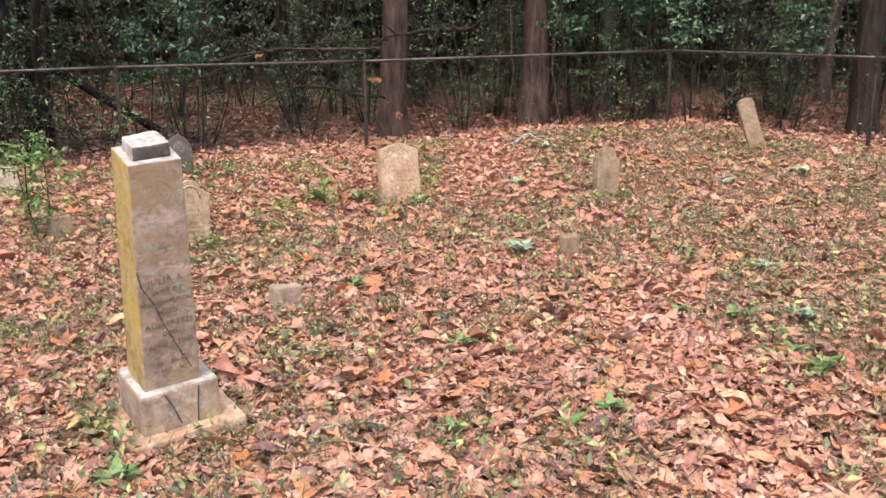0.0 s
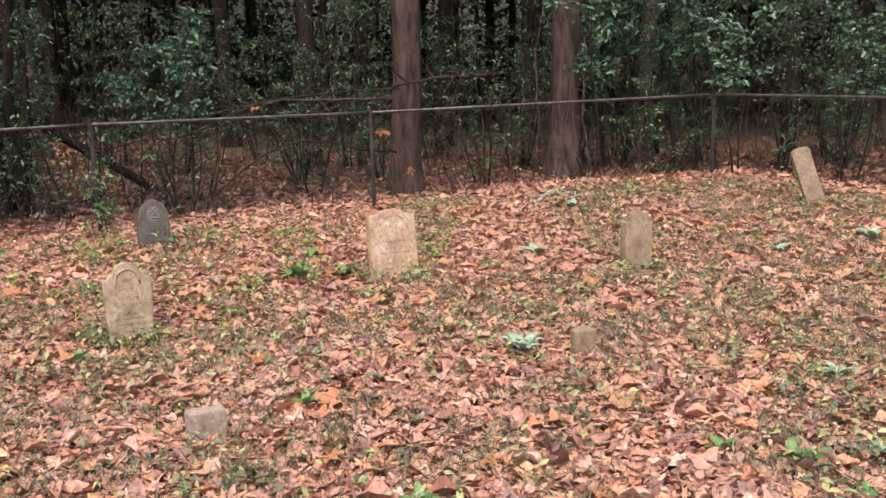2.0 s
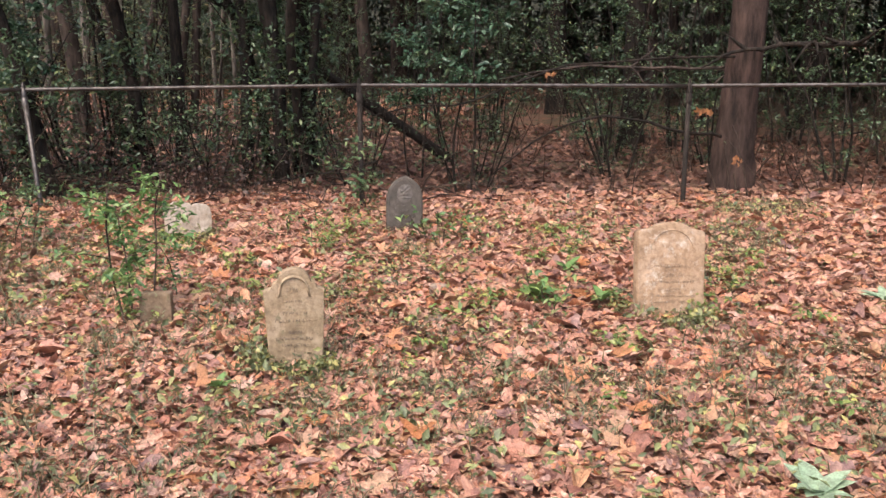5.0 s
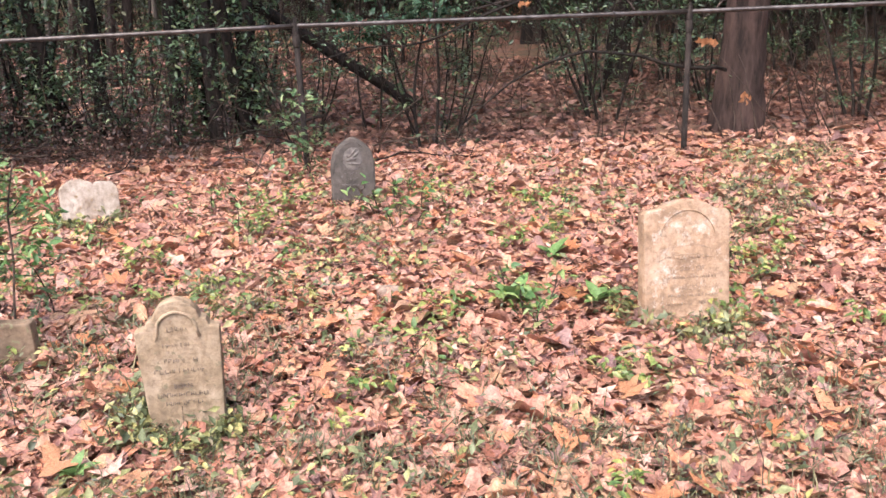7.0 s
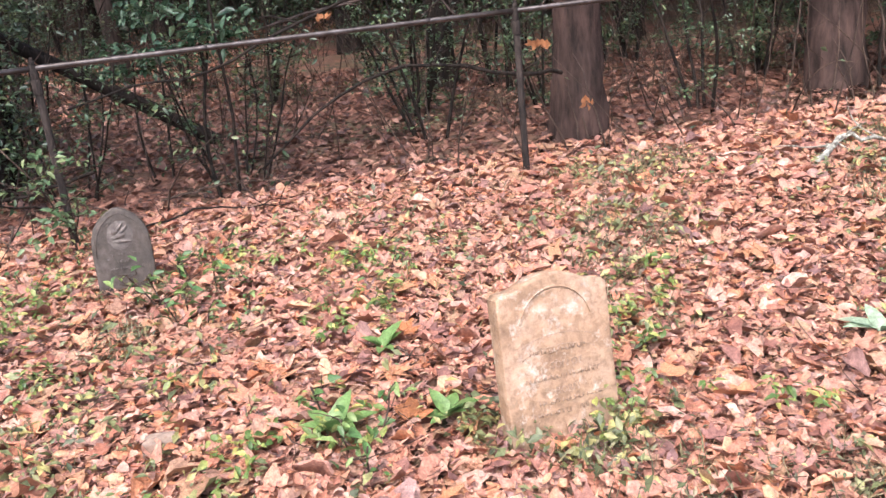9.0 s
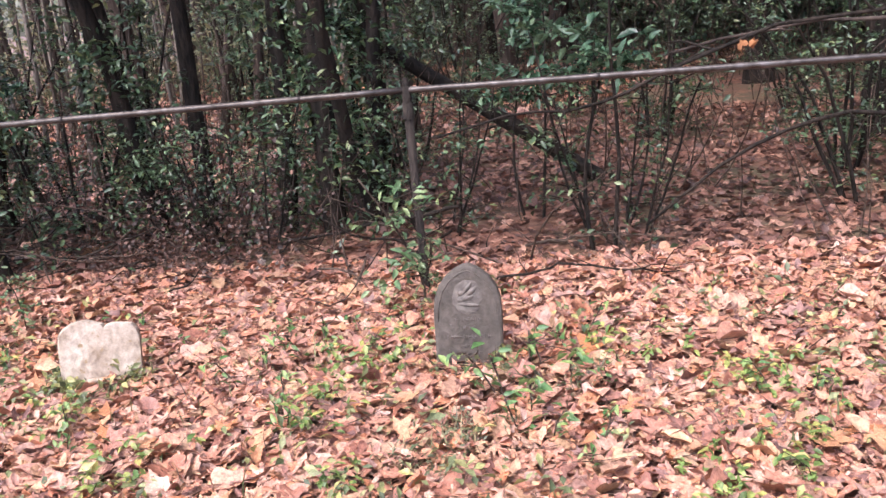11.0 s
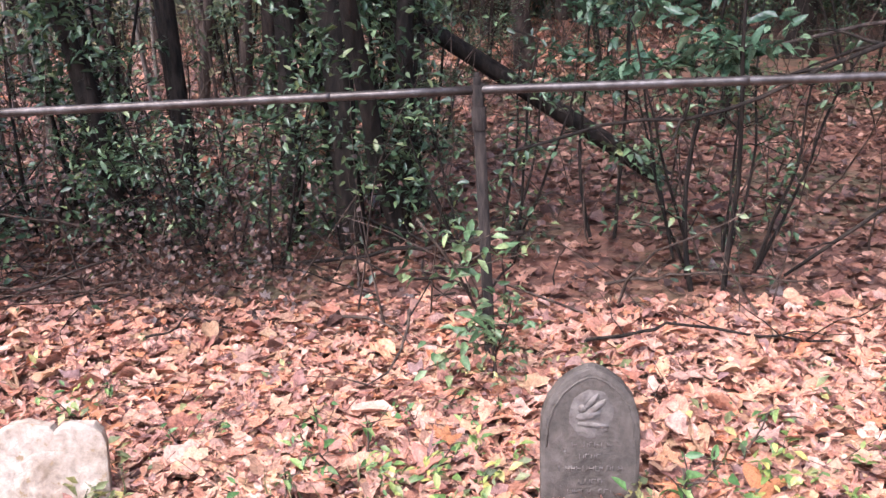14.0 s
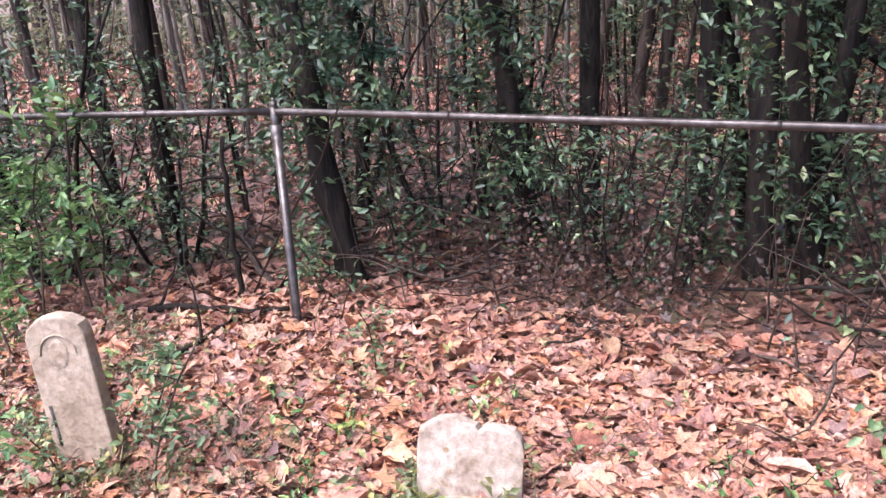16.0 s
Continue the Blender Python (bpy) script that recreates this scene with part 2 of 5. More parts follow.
def bark_material(name, dark, light, scale=9.0):
    m, n, l, b = material(name)
    c = n.new("ShaderNodeTexCoord")
    mp = n.new("ShaderNodeMapping")
    mp.inputs["Scale"].default_value = (1, 1, 0.22)
    l.new(c.outputs["Object"], mp.inputs[0])
    t = n.new("ShaderNodeTexNoise")
    t.inputs["Scale"].default_value, t.inputs["Detail"].default_value, t.inputs["Roughness"].default_value = scale, 6, 0.65
    l.new(mp.outputs[0], t.inputs["Vector"])
    t2 = tex(n, l, 2.2, 3)
    r = ramp(n, [(0.36, dark), (0.62, light)])
    l.new(t.outputs[0], r.inputs[0])
    r2 = ramp(n, [(0.35, (0.55, 0.55, 0.52)), (0.7, (1.1, 1.05, 1.0))])
    l.new(t2.outputs[0], r2.inputs[0])
    l.new(mix(n, l, 0.8, r.outputs[0], r2.outputs[0], "MULTIPLY"), b.inputs["Base Color"])
    b.inputs["Roughness"].default_value = 0.85
    b.inputs["Specular IOR Level"].default_value = 0.22
    bump(n, l, b, t.outputs[0], 0.9, 0.03)
    return m


PINE_BARK = bark_material("pine_bark", (0.022, 0.015, 0.013), (0.10, 0.064, 0.054), 14)
DARK_BARK = bark_material("wet_dark_bark", (0.009, 0.007, 0.006), (0.038, 0.028, 0.022), 22)
GREY_BARK = bark_material("grey_brown_bark", (0.03, 0.022, 0.019), (0.11, 0.082, 0.07), 14)
TWIG = bark_material("dead_twig", (0.045, 0.032, 0.026), (0.15, 0.108, 0.085), 30)
LICHEN = bark_material("lichen_branch", (0.12, 0.11, 0.09), (0.5, 0.52, 0.46), 26)


def stone_material(name, dark, mid, light, spot=(0.6, 0.58, 0.5), spots=0.62, scale=9.0, moss=None, lichen=None):
    m, n, l, b = material(name)
    t = tex(n, l, scale, 8, 0.62)
    r = ramp(n, [(0.28, dark), (0.5, mid), (0.72, light)])
    l.new(t.outputs[0], r.inputs[0])
    t2 = tex(n, l, 34, 5, 0.7)
    r2 = ramp(n, [(0.32, (0.55, 0.52, 0.5)), (0.6, (1.1, 1.1, 1.1))])
    l.new(t2.outputs[0], r2.inputs[0])
    col = mix(n, l, 0.85, r.outputs[0], r2.outputs[0], "MULTIPLY")
    t3 = tex(n, l, 26, 5, 0.6)
    r3 = ramp(n, [(spots, (0, 0, 0)), (spots + 0.05, (1, 1, 1))])
    l.new(t3.outputs[0], r3.inputs[0])
    col = mix(n, l, r3.outputs[0], col, spot)
    if moss:
        t4 = tex(n, l, 6, 5, 0.6)
        r4 = ramp(n, [(0.5, (0, 0, 0)), (0.62, (0.8, 0.8, 0.8))])
        l.new(t4.outputs[0], r4.inputs[0])
        col = mix(n, l, r4.outputs[0], col, moss)
    if lichen:
        t5 = tex(n, l, 15, 9, 0.75)
        r5 = ramp(n, [(0.54, (0, 0, 0)), (0.66, (0.8, 0.8, 0.8))])
        l.new(t5.outputs[0], r5.inputs[0])
        col = mix(n, l, r5.outputs[0], col, lichen)
    l.new(col, b.inputs["Base Color"])
    b.inputs["Roughness"].default_value = 0.72
    bump(n, l, b, t2.outputs[0], 0.8, 0.009)
    return m


MARBLE = stone_material("weathered_marble", (0.13, 0.095, 0.07), (0.29, 0.215, 0.165), (0.43, 0.345, 0.285), (0.26, 0.29, 0.22), 0.6, 7, (0.25, 0.175, 0.09))
MARBLE_TOP = stone_material("pale_marble", (0.2, 0.175, 0.155), (0.38, 0.35, 0.325), (0.52, 0.485, 0.455), (0.24, 0.215, 0.185), 0.58, 12)
MOSSY = stone_material("mossy_marble", (0.19, 0.13, 0.055), (0.35, 0.245, 0.095), (0.44, 0.33, 0.17), (0.42, 0.29, 0.07), 0.56, 7, (0.38, 0.27, 0.06))
TAN = stone_material("tan_lichened_marble", (0.17, 0.10, 0.055), (0.36, 0.235, 0.145), (0.47, 0.335, 0.235), (0.28, 0.19, 0.12), 0.62, 6, None, (0.55, 0.48, 0.4))
BUFF = stone_material("buff_limestone", (0.11, 0.072, 0.043), (0.225, 0.155, 0.098), (0.33, 0.24, 0.165), (0.2, 0.18, 0.10), 0.58, 7)
SANDY = stone_material("sandy_limestone", (0.16, 0.11, 0.063), (0.31, 0.225, 0.14), (0.43, 0.33, 0.23), (0.2, 0.165, 0.1), 0.6, 9)
CREAM = stone_material("cream_limestone", (0.2, 0.15, 0.1), (0.37, 0.285, 0.205), (0.48, 0.39, 0.3), (0.28, 0.25, 0.15), 0.64, 7)
GREYSTONE = stone_material("dark_grey_stone", (0.038, 0.031, 0.025), (0.075, 0.062, 0.051), (0.12, 0.1, 0.084), (0.16, 0.145, 0.13), 0.68, 8)
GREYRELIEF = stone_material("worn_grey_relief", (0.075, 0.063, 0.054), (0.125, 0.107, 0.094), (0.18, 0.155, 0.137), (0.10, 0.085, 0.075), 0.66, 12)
WHITE = stone_material("white_marble", (0.2, 0.14, 0.09), (0.40, 0.325, 0.255), (0.53, 0.455, 0.38), (0.26, 0.18, 0.10), 0.62, 8)
FIELD = stone_material("field_stone", (0.14, 0.1, 0.08), (0.27, 0.2, 0.15), (0.38, 0.3, 0.23), (0.3, 0.3, 0.2), 0.64, 12)
# lettering colour: shade inside the cut strokes, put into a darker stone tone
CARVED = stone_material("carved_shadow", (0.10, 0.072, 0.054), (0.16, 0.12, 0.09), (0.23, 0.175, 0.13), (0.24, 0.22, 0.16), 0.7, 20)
FAINT = stone_material("worn_carving", (0.2, 0.13, 0.08), (0.31, 0.215, 0.15), (0.4, 0.3, 0.225), (0.5, 0.45, 0.38), 0.62, 18)
CRACK = stone_material("dark_crack", (0.03, 0.025, 0.02), (0.055, 0.045, 0.04), (0.09, 0.075, 0.06), (0.1, 0.1, 0.08), 0.8, 20)

m_, n_, l_, b_ = material("galvanised_pipe")
t_ = tex(n_, l_, 14, 6, 0.7)
r_ = ramp(n_, [(0.3, (0.024, 0.018, 0.015)), (0.5, (0.065, 0.053, 0.047)), (0.75, (0.15, 0.135, 0.13))])
l_.new(t_.outputs[0], r_.inputs[0])
l_.new(r_.outputs[0], b_.inputs["Base Color"])
b_.inputs["Metallic"].default_value, b_.inputs["Roughness"].default_value = 0.5, 0.38
PIPE = m_
RUST = bark_material("rusty_post", (0.015, 0.012, 0.011), (0.045, 0.035, 0.03), 30)

m_, n_, l_, b_ = material("leafy_soil")
t_ = tex(n_, l_, 0.9, 4, 0.6)
v_ = tex(n_, l_, 11, kind="ShaderNodeTexVoronoi")
v2_ = tex(n_, l_, 24, kind="ShaderNodeTexVoronoi")
rv = ramp(n_, [(0.0, (0.07, 0.04, 0.034)), (0.3, (0.13, 0.065, 0.048)), (0.6, (0.2, 0.088, 0.06)), (1.0, (0.32, 0.15, 0.10))])
l_.new(v_.outputs["Color"], rv.inputs[0])
rv2 = ramp(n_, [(0.0, (0.5, 0.45, 0.45)), (1.0, (1.1, 1.1, 1.05))])
l_.new(v2_.outputs["Color"], rv2.inputs[0])
col_ = mix(n_, l_, 0.9, rv.outputs[0], rv2.outputs[0], "MULTIPLY")
moss_ = ramp(n_, [(0.42, (0, 0, 0)), (0.62, (0.75, 0.75, 0.75))])
l_.new(t_.outputs[0], moss_.inputs[0])
l_.new(mix(n_, l_, moss_.outputs[0], col_, (0.085, 0.075, 0.04)), b_.inputs["Base Color"])
b_.inputs["Roughness"].default_value = 0.75
bump(n_, l_, b_, v2_.outputs["Distance"], 0.6, 0.015)
SOIL = m_

# ---- ground: one sheet to the horizon ----
inner = np.concatenate([np.array([-900, -300, -120, -60]), np.arange(-36, 30.1, 0.35), np.array([60, 120, 300, 900])])
gx, gy = np.meshgrid(inner, inner + 8)
gv = np.stack([gx, gy, ground_z(gx, gy)], -1).reshape(-1, 3)
k = len(inner)
gi = np.arange(k * (k - 1)).reshape(k - 1, k)[:, :-1].ravel()
thing("ground", mesh_from("ground", gv, np.stack([gi, gi + 1, gi + k + 1, gi + k], 1), True), SOIL,
      label="dark brown woodland soil under matted wet leaves", category="ground", kind="structure")


def on_ground(x, y, lift=0.0):
    return np.stack([x, y, ground_z(x, y) + lift], -1)


# ---- fence of bare pipe rails on posts ----
POSTS = [(-9.3, 3.2), (-7.75, 5.9), (-5.74, 8.25), (-3.39, 9.58), (-0.98, 10.95), (2.85, 12.2), (4.6, 10.2), (6.2, 7.6)]
TOPS = [0.92, 0.92, 0.89, 0.905, 0.88, 0.93, 0.94, 0.94]


def rounded_pipe(a, b, r, sides=12, steps=2):
    a, b = np.array(a, dtype=float), np.array(b, dtype=float)
    s = np.linspace(0, 1, steps)[:, None]
    p = a + (b - a) * s
    return tube(p, np.full(steps, r), sides)


fence = base("fence", Matrix.Identity(4), "low fence of bare galvanised pipe rails on rusty round posts", "fence")
for i, ((x, y), top) in enumerate(zip(POSTS, TOPS)):
    z0 = float(ground_z(x, y))
    lean = 0.13 if i == 2 else 0.0
    foot = (x + lean * 0.9, y - lean * 0.35, z0 - 0.1)
    post = part("post", mesh_from("post", *rounded_pipe(foot, (x, y, top - 0.06), 0.0215), True), PIPE if i == 2 else RUST, fence)
    cap = join([rounded_pipe((x, y, top - 0.14), (x, y, top - 0.06), 0.027), rounded_pipe((x, y, top - 0.06), (x, y, top + 0.02), 0.022),
                rounded_pipe((x, y, top + 0.02), (x, y, top + 0.045), 0.015), rounded_pipe((x, y, top + 0.045), (x, y, top + 0.06), 0.01)])
    part("cap", mesh_from("cap", *cap, True), PIPE if i == 2 else RUST, post, "cast loop cap")
    if i:
        (u, w), t0 = POSTS[i - 1], TOPS[i - 1]
        rail = part("rail", mesh_from("rail", *rounded_pipe((u, w, t0), (x, y, top), 0.0165, 12, 9), True), PIPE, fence)
        for s in (0.33, 0.8):
            q = np.array((u, w, t0)) * (1 - s) + np.array((x, y, top)) * s
            d = (np.array((x, y, top)) - np.array((u, w, t0))) * 0.004
            part("tie", mesh_from("tie", *rounded_pipe(q - d, q + d, 0.0185), True), PIPE, rail)


# ---- gravestones ----
def slab(outline, thick, rows=1, soft=0.008, wear=0.003, seed=0):
    """A tablet: an outline in x, z, of some thickness, with softened, slightly worn edges. Front faces -y."""
    bm = bmesh.new()
    front = [bm.verts.new((x, -thick / 2, z)) for x, z in outline]
    face = bm.faces.new(front)
    ext = bmesh.ops.extrude_face_region(bm, geom=[face])
    bmesh.ops.translate(bm, vec=(0, thick, 0), verts=[v for v in ext["geom"] if isinstance(v, bmesh.types.BMVert)])
    bmesh.ops.recalc_face_normals(bm, faces=bm.faces)
    rim = [e for e in bm.edges if len(e.link_faces) == 2 and any(len(f.verts) > 4 for f in e.link_faces)]
    bmesh.ops.bevel(bm, geom=rim, offset=soft, segments=2, affect="EDGES", profile=0.6)
    for v in bm.verts:
        d = noise.noise_vector(v.co * 14 + Vector((seed * 7.3, 0, 0)))
        v.co += Vector((d.x, d.y * 0.5, d.z)) * wear
    return bm


def block(sx, sy, z0, z1, tx=1.0, ty=1.0, soft=0.008, wear=0.002, seed=0):
    """A square-cut block, narrowing to tx, ty at its top."""
    bm = bmesh.new()
    bmesh.ops.create_cube(bm, size=1)
    for v in bm.verts:
        up = v.co.z > 0
        v.co = Vector((v.co.x * sx * (tx if up else 1), v.co.y * sy * (ty if up else 1), z1 if up else z0))
    bmesh.ops.subdivide_edges(bm, edges=bm.edges[:], cuts=3, use_grid_fill=True)
    sharp = [e for e in bm.edges if len(e.link_faces) == 2 and e.calc_face_angle(0) > 0.6]
    bmesh.ops.bevel(bm, geom=sharp, offset=soft, segments=2, affect="EDGES", profile=0.6)
    for v in bm.verts:
        d = noise.noise_vector(v.co * 11 + Vector((seed * 5.1, 0, 0)))
        v.co += d * wear
    return bm


def arc(x0, z0, rx, rz, a0, a1, n):
    return [(x0 + rx * math.cos(radians(a)), z0 + rz * math.sin(radians(a))) for a in np.linspace(a0, a1, n)]


def writing(text, size, parent, mat, x, y, z, m_extra=None, name="inscription"):
    """A line of letters on the front of a stone, centred at x, with its middle at z."""
    cu = bpy.data.curves.new(name, "FONT")
    cu.body, cu.size, cu.align_x, cu.align_y = text, size, "CENTER", "CENTER"
    cu.extrude, cu.resolution_u = 0.001, 2
    tmp = new("letters", cu)
    me = bpy.data.meshes.new_from_object(tmp)
    bpy.data.objects.remove(tmp)
    me.materials.clear()
    return part(name, me, mat, parent, "", pose(x, y, z, 90, 0, 0))


def bars(parent, mat, lines, y, seed=0, size=0.014):
    """Worn-away lines of carving as short plain strokes."""
    r = np.random.default_rng(seed)
    for z, half in lines:
        pieces = []
        x = -half
        while x < half:
            wide = size * r.uniform(0.5, 0.8)
            if r.random() < 0.85:
                strokes = [(x, z, 0.0022, size * r.uniform(0.6, 1.0))]
                if r.random() < 0.6:
                    strokes.append((x + wide / 2, z + size * r.choice([-0.45, 0.0, 0.45]), wide, 0.002))
                if r.random() < 0.5:
                    strokes.append((x + wide, z, 0.0022, size * r.uniform(0.4, 0.9)))
                for sx, sz, sw, shh in strokes:
                    v = np.array([(sx - sw / 2, y, sz - shh / 2), (sx + sw / 2, y, sz - shh / 2), (sx + sw / 2, y, sz + shh / 2), (sx - sw / 2, y, sz + shh / 2)])
                    q = np.vstack([v, v + np.array([0, 0.004, 0])])
                    pieces.append((q, np.array([(0, 1, 2, 3), (4, 7, 6, 5), (0, 4, 5, 1), (1, 5, 6, 2), (2, 6, 7, 3), (3, 7, 4, 0)])))
            x += wide + size * 0.35
        part("inscription", mesh_from("inscription", *join(pieces)), mat, parent, kind="stuff")


# the tall broken monument
OB = base("monument", pose(*MONUMENT), "tall weathered marble monument with broken top on stepped plinth", "gravestone", "gravestones")
part("base_slab", block(0.45, 0.43, -0.06, 0.064, 1, 1, 0.012, 0.006, 1), TAN, OB, "lichened tan stone slab")
part("plinth", block(0.31, 0.31, 0.05, 0.225, 0.98, 0.98, 0.012, 0.004, 2), MARBLE, OB)
part("plinth_top", block(0.298, 0.298, 0.2185, 0.229, 0.97, 0.97, 0.005, 0.002, 8), MARBLE_TOP, OB)
sh = part("shaft", block(0.212, 0.216, 0.0, 0.915, 0.86, 0.90, 0.006, 0.003, 3), MARBLE, OB, m=pose(-0.014, -0.012, 0.226, SHAFT_TILT, 0, 0))
sh.data.materials.append(MOSSY)
sh.data.materials.append(MARBLE_TOP)
for p in sh.data.polygons:
    p.material_index = 1 if p.normal.x < -0.7 else 2 if p.normal.z > 0.7 else 0
part("broken_cap", block(0.132, 0.135, 0.912, 0.965, 0.95, 0.97, 0.012, 0.006, 5), MARBLE_TOP, sh, "pale broken stump of the missing top")
stump = sh.children[0]
# front faces coloured dark for the wet break and the shadow on it
stump.data.materials.append(GREYSTONE)
for p in stump.data.polygons:
    p.material_index = 1 if p.normal.y < -0.7 else 0
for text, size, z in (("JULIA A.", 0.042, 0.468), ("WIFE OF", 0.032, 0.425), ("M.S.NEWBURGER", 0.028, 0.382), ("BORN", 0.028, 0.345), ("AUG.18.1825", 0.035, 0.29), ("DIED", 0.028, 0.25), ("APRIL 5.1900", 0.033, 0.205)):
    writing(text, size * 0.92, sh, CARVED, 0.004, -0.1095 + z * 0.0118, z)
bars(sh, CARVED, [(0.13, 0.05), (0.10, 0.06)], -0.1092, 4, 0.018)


def crack(parent, pts, y, width=0.004):
    pieces = []
    for (a, c), (b, d) in zip(pts[:-1], pts[1:]):
        v = np.array([(a - width, y, c), (a + width, y, c), (b + width * 0.7, y, d), (b - width * 0.7, y, d)])
        q = np.vstack([v, v + np.array([0, 0.006, 0])])
        pieces.append((q, np.array([(0, 1, 2, 3), (4, 7, 6, 5), (0, 4, 5, 1), (1, 5, 6, 2), (2, 6, 7, 3), (3, 7, 4, 0)])))
    part("crack", mesh_from("crack", *join(pieces)), CRACK, parent)


crack(sh, [(-0.097, 0.52), (-0.085, 0.455), (-0.045, 0.38), (-0.02, 0.30), (0.015, 0.215), (0.045, 0.14), (0.075, 0.08)], -0.1072, 0.0025)
crack(OB, [(-0.06, 0.215), (-0.035, 0.16), (-0.01, 0.08)], -0.157, 0.0025)
crack(OB, [(0.07, 0.215), (0.062, 0.15), (0.055, 0.07)], -0.157, 0.0025)

# the broad tan tablet with a shallow peaked top
TB = base("headstone", pose(*BROAD), "broad tan marble headstone with worn lettering and pale lichen", "gravestone", "gravestones")
w = 0.19
tablet = part("tablet", slab([(-w, -0.12), (w, -0.12), (w, 0.44), (w * 0.93, 0.453)] + arc(0, 0.36, w * 0.92, 0.138, 48, 132, 9) + [(-w * 0.93, 0.453), (-w, 0.44)], 0.07, seed=1), TAN, TB)
ring = [(p[0], -0.0375, p[1]) for p in arc(0, 0.33, 0.125, 0.125, 12, 168, 13)]
part("arch_moulding", mesh_from("arch_moulding", *tube(ring, np.full(13, 0.0024), 6), True), TAN, tablet)
part("lunette", slab([(p[0], p[1]) for p in arc(0, 0.33, 0.118, 0.118, 10, 170, 13)], 0.0712, soft=0.001, wear=0.0008, seed=4), TAN, tablet)
for up in (0.0, 0.036):
    ring = [(p[0], -0.0352, p[1] + up) for p in arc(0, 0.225, 0.14, 0.05, 25, 155, 11)]
    part("scroll_line", mesh_from("scroll_line", *tube(ring, np.full(11, 0.0009), 5)), FAINT, tablet)
writing("SON OF", 0.03, tablet, FAINT, 0.02, -0.0362, 0.215)
writing("BORN", 0.03, tablet, FAINT, 0.015, -0.0362, 0.135)
bars(tablet, FAINT, [(0.262, 0.10), (0.18, 0.125), (0.105, 0.125), (0.07, 0.11)], -0.0375, 11, 0.014)

# the narrow buff stone, round-shouldered
NB = base("headstone", pose(*NARROW), "narrow buff headstone with a rounded, shouldered top", "gravestone", "gravestones")
part("tablet", slab([(-0.108, -0.1), (0.108, -0.1), (0.108, 0.35)] + arc(0, 0.355, 0.074, 0.085, 0, 180, 9) + [(-0.108, 0.35)], 0.085, seed=2), BUFF, NB)

# the scrolled small buff stone with an arched panel
SC = base("headstone", pose(*SCROLLED), "small buff headstone with a scalloped top and an arched panel", "gravestone", "gravestones")
tablet = part("tablet", slab([(-0.117, -0.1), (0.117, -0.1), (0.133, 0.29), (0.134, 0.338), (0.104, 0.348), (0.094, 0.372)] + arc(0, 0.368, 0.078, 0.072, 8, 172, 9)
                             + [(-0.094, 0.372), (-0.104, 0.348), (-0.134, 0.338), (-0.133, 0.29)], 0.06, soft=0.006, seed=3), SANDY, SC)
ring = [(-0.07, -0.032, 0.315)] + [(p[0], -0.032, p[1]) for p in arc(0, 0.345, 0.062, 0.058, 180, 0, 13)] + [(0.07, -0.032, 0.315)]
part("arch_moulding", mesh_from("arch_moulding", *tube(ring, np.full(15, 0.006), 6), True), SANDY, tablet)
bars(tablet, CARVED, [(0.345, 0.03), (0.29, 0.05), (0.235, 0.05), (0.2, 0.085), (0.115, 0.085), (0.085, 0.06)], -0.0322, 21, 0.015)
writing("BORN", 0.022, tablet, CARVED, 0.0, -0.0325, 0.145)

# the dark pointed stone with a carved dove
PT = base("headstone", pose(*POINTED), "dark grey pointed-arch headstone with a worn oval relief", "gravestone", "gravestones")
w = 0.137
side = [(w, 0.25), (w * 0.96, 0.315), (w * 0.84, 0.365), (w * 0.62, 0.408), (w * 0.33, 0.438), (w * 0.08, 0.452)]
tablet = part("tablet", slab([(-w * 0.97, -0.1), (w * 0.97, -0.1)] + side + [(-x, z) for x, z in side[::-1]], 0.06, soft=0.012, seed=4), GREYSTONE, PT)


def relief(parent, mat, x, z, rx, rz, depth, y, name="relief"):
    """A low oval medallion with a folded wing shape in it."""
    bm = bmesh.new()
    bmesh.ops.create_uvsphere(bm, u_segments=20, v_segments=10, radius=1)
    for v in bm.verts:
        s = 1 + 0.10 * noise.noise(v.co * 2.3)
        v.co = Vector((x + v.co.x * rx * s, y - v.co.y * depth, z + v.co.z * rz * s))
    return part(name, bm, mat, parent)


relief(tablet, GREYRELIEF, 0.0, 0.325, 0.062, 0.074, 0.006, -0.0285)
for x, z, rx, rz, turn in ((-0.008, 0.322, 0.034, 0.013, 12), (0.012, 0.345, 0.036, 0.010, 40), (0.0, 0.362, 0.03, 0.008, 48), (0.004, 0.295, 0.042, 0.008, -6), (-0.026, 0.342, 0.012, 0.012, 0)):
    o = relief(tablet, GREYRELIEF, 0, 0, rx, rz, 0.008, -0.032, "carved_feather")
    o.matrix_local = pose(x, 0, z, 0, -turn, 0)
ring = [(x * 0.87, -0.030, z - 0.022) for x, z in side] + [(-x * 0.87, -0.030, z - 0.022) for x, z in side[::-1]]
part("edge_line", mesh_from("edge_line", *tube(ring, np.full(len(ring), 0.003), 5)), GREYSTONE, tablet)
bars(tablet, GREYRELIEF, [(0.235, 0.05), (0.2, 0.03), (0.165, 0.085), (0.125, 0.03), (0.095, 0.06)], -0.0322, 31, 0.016)

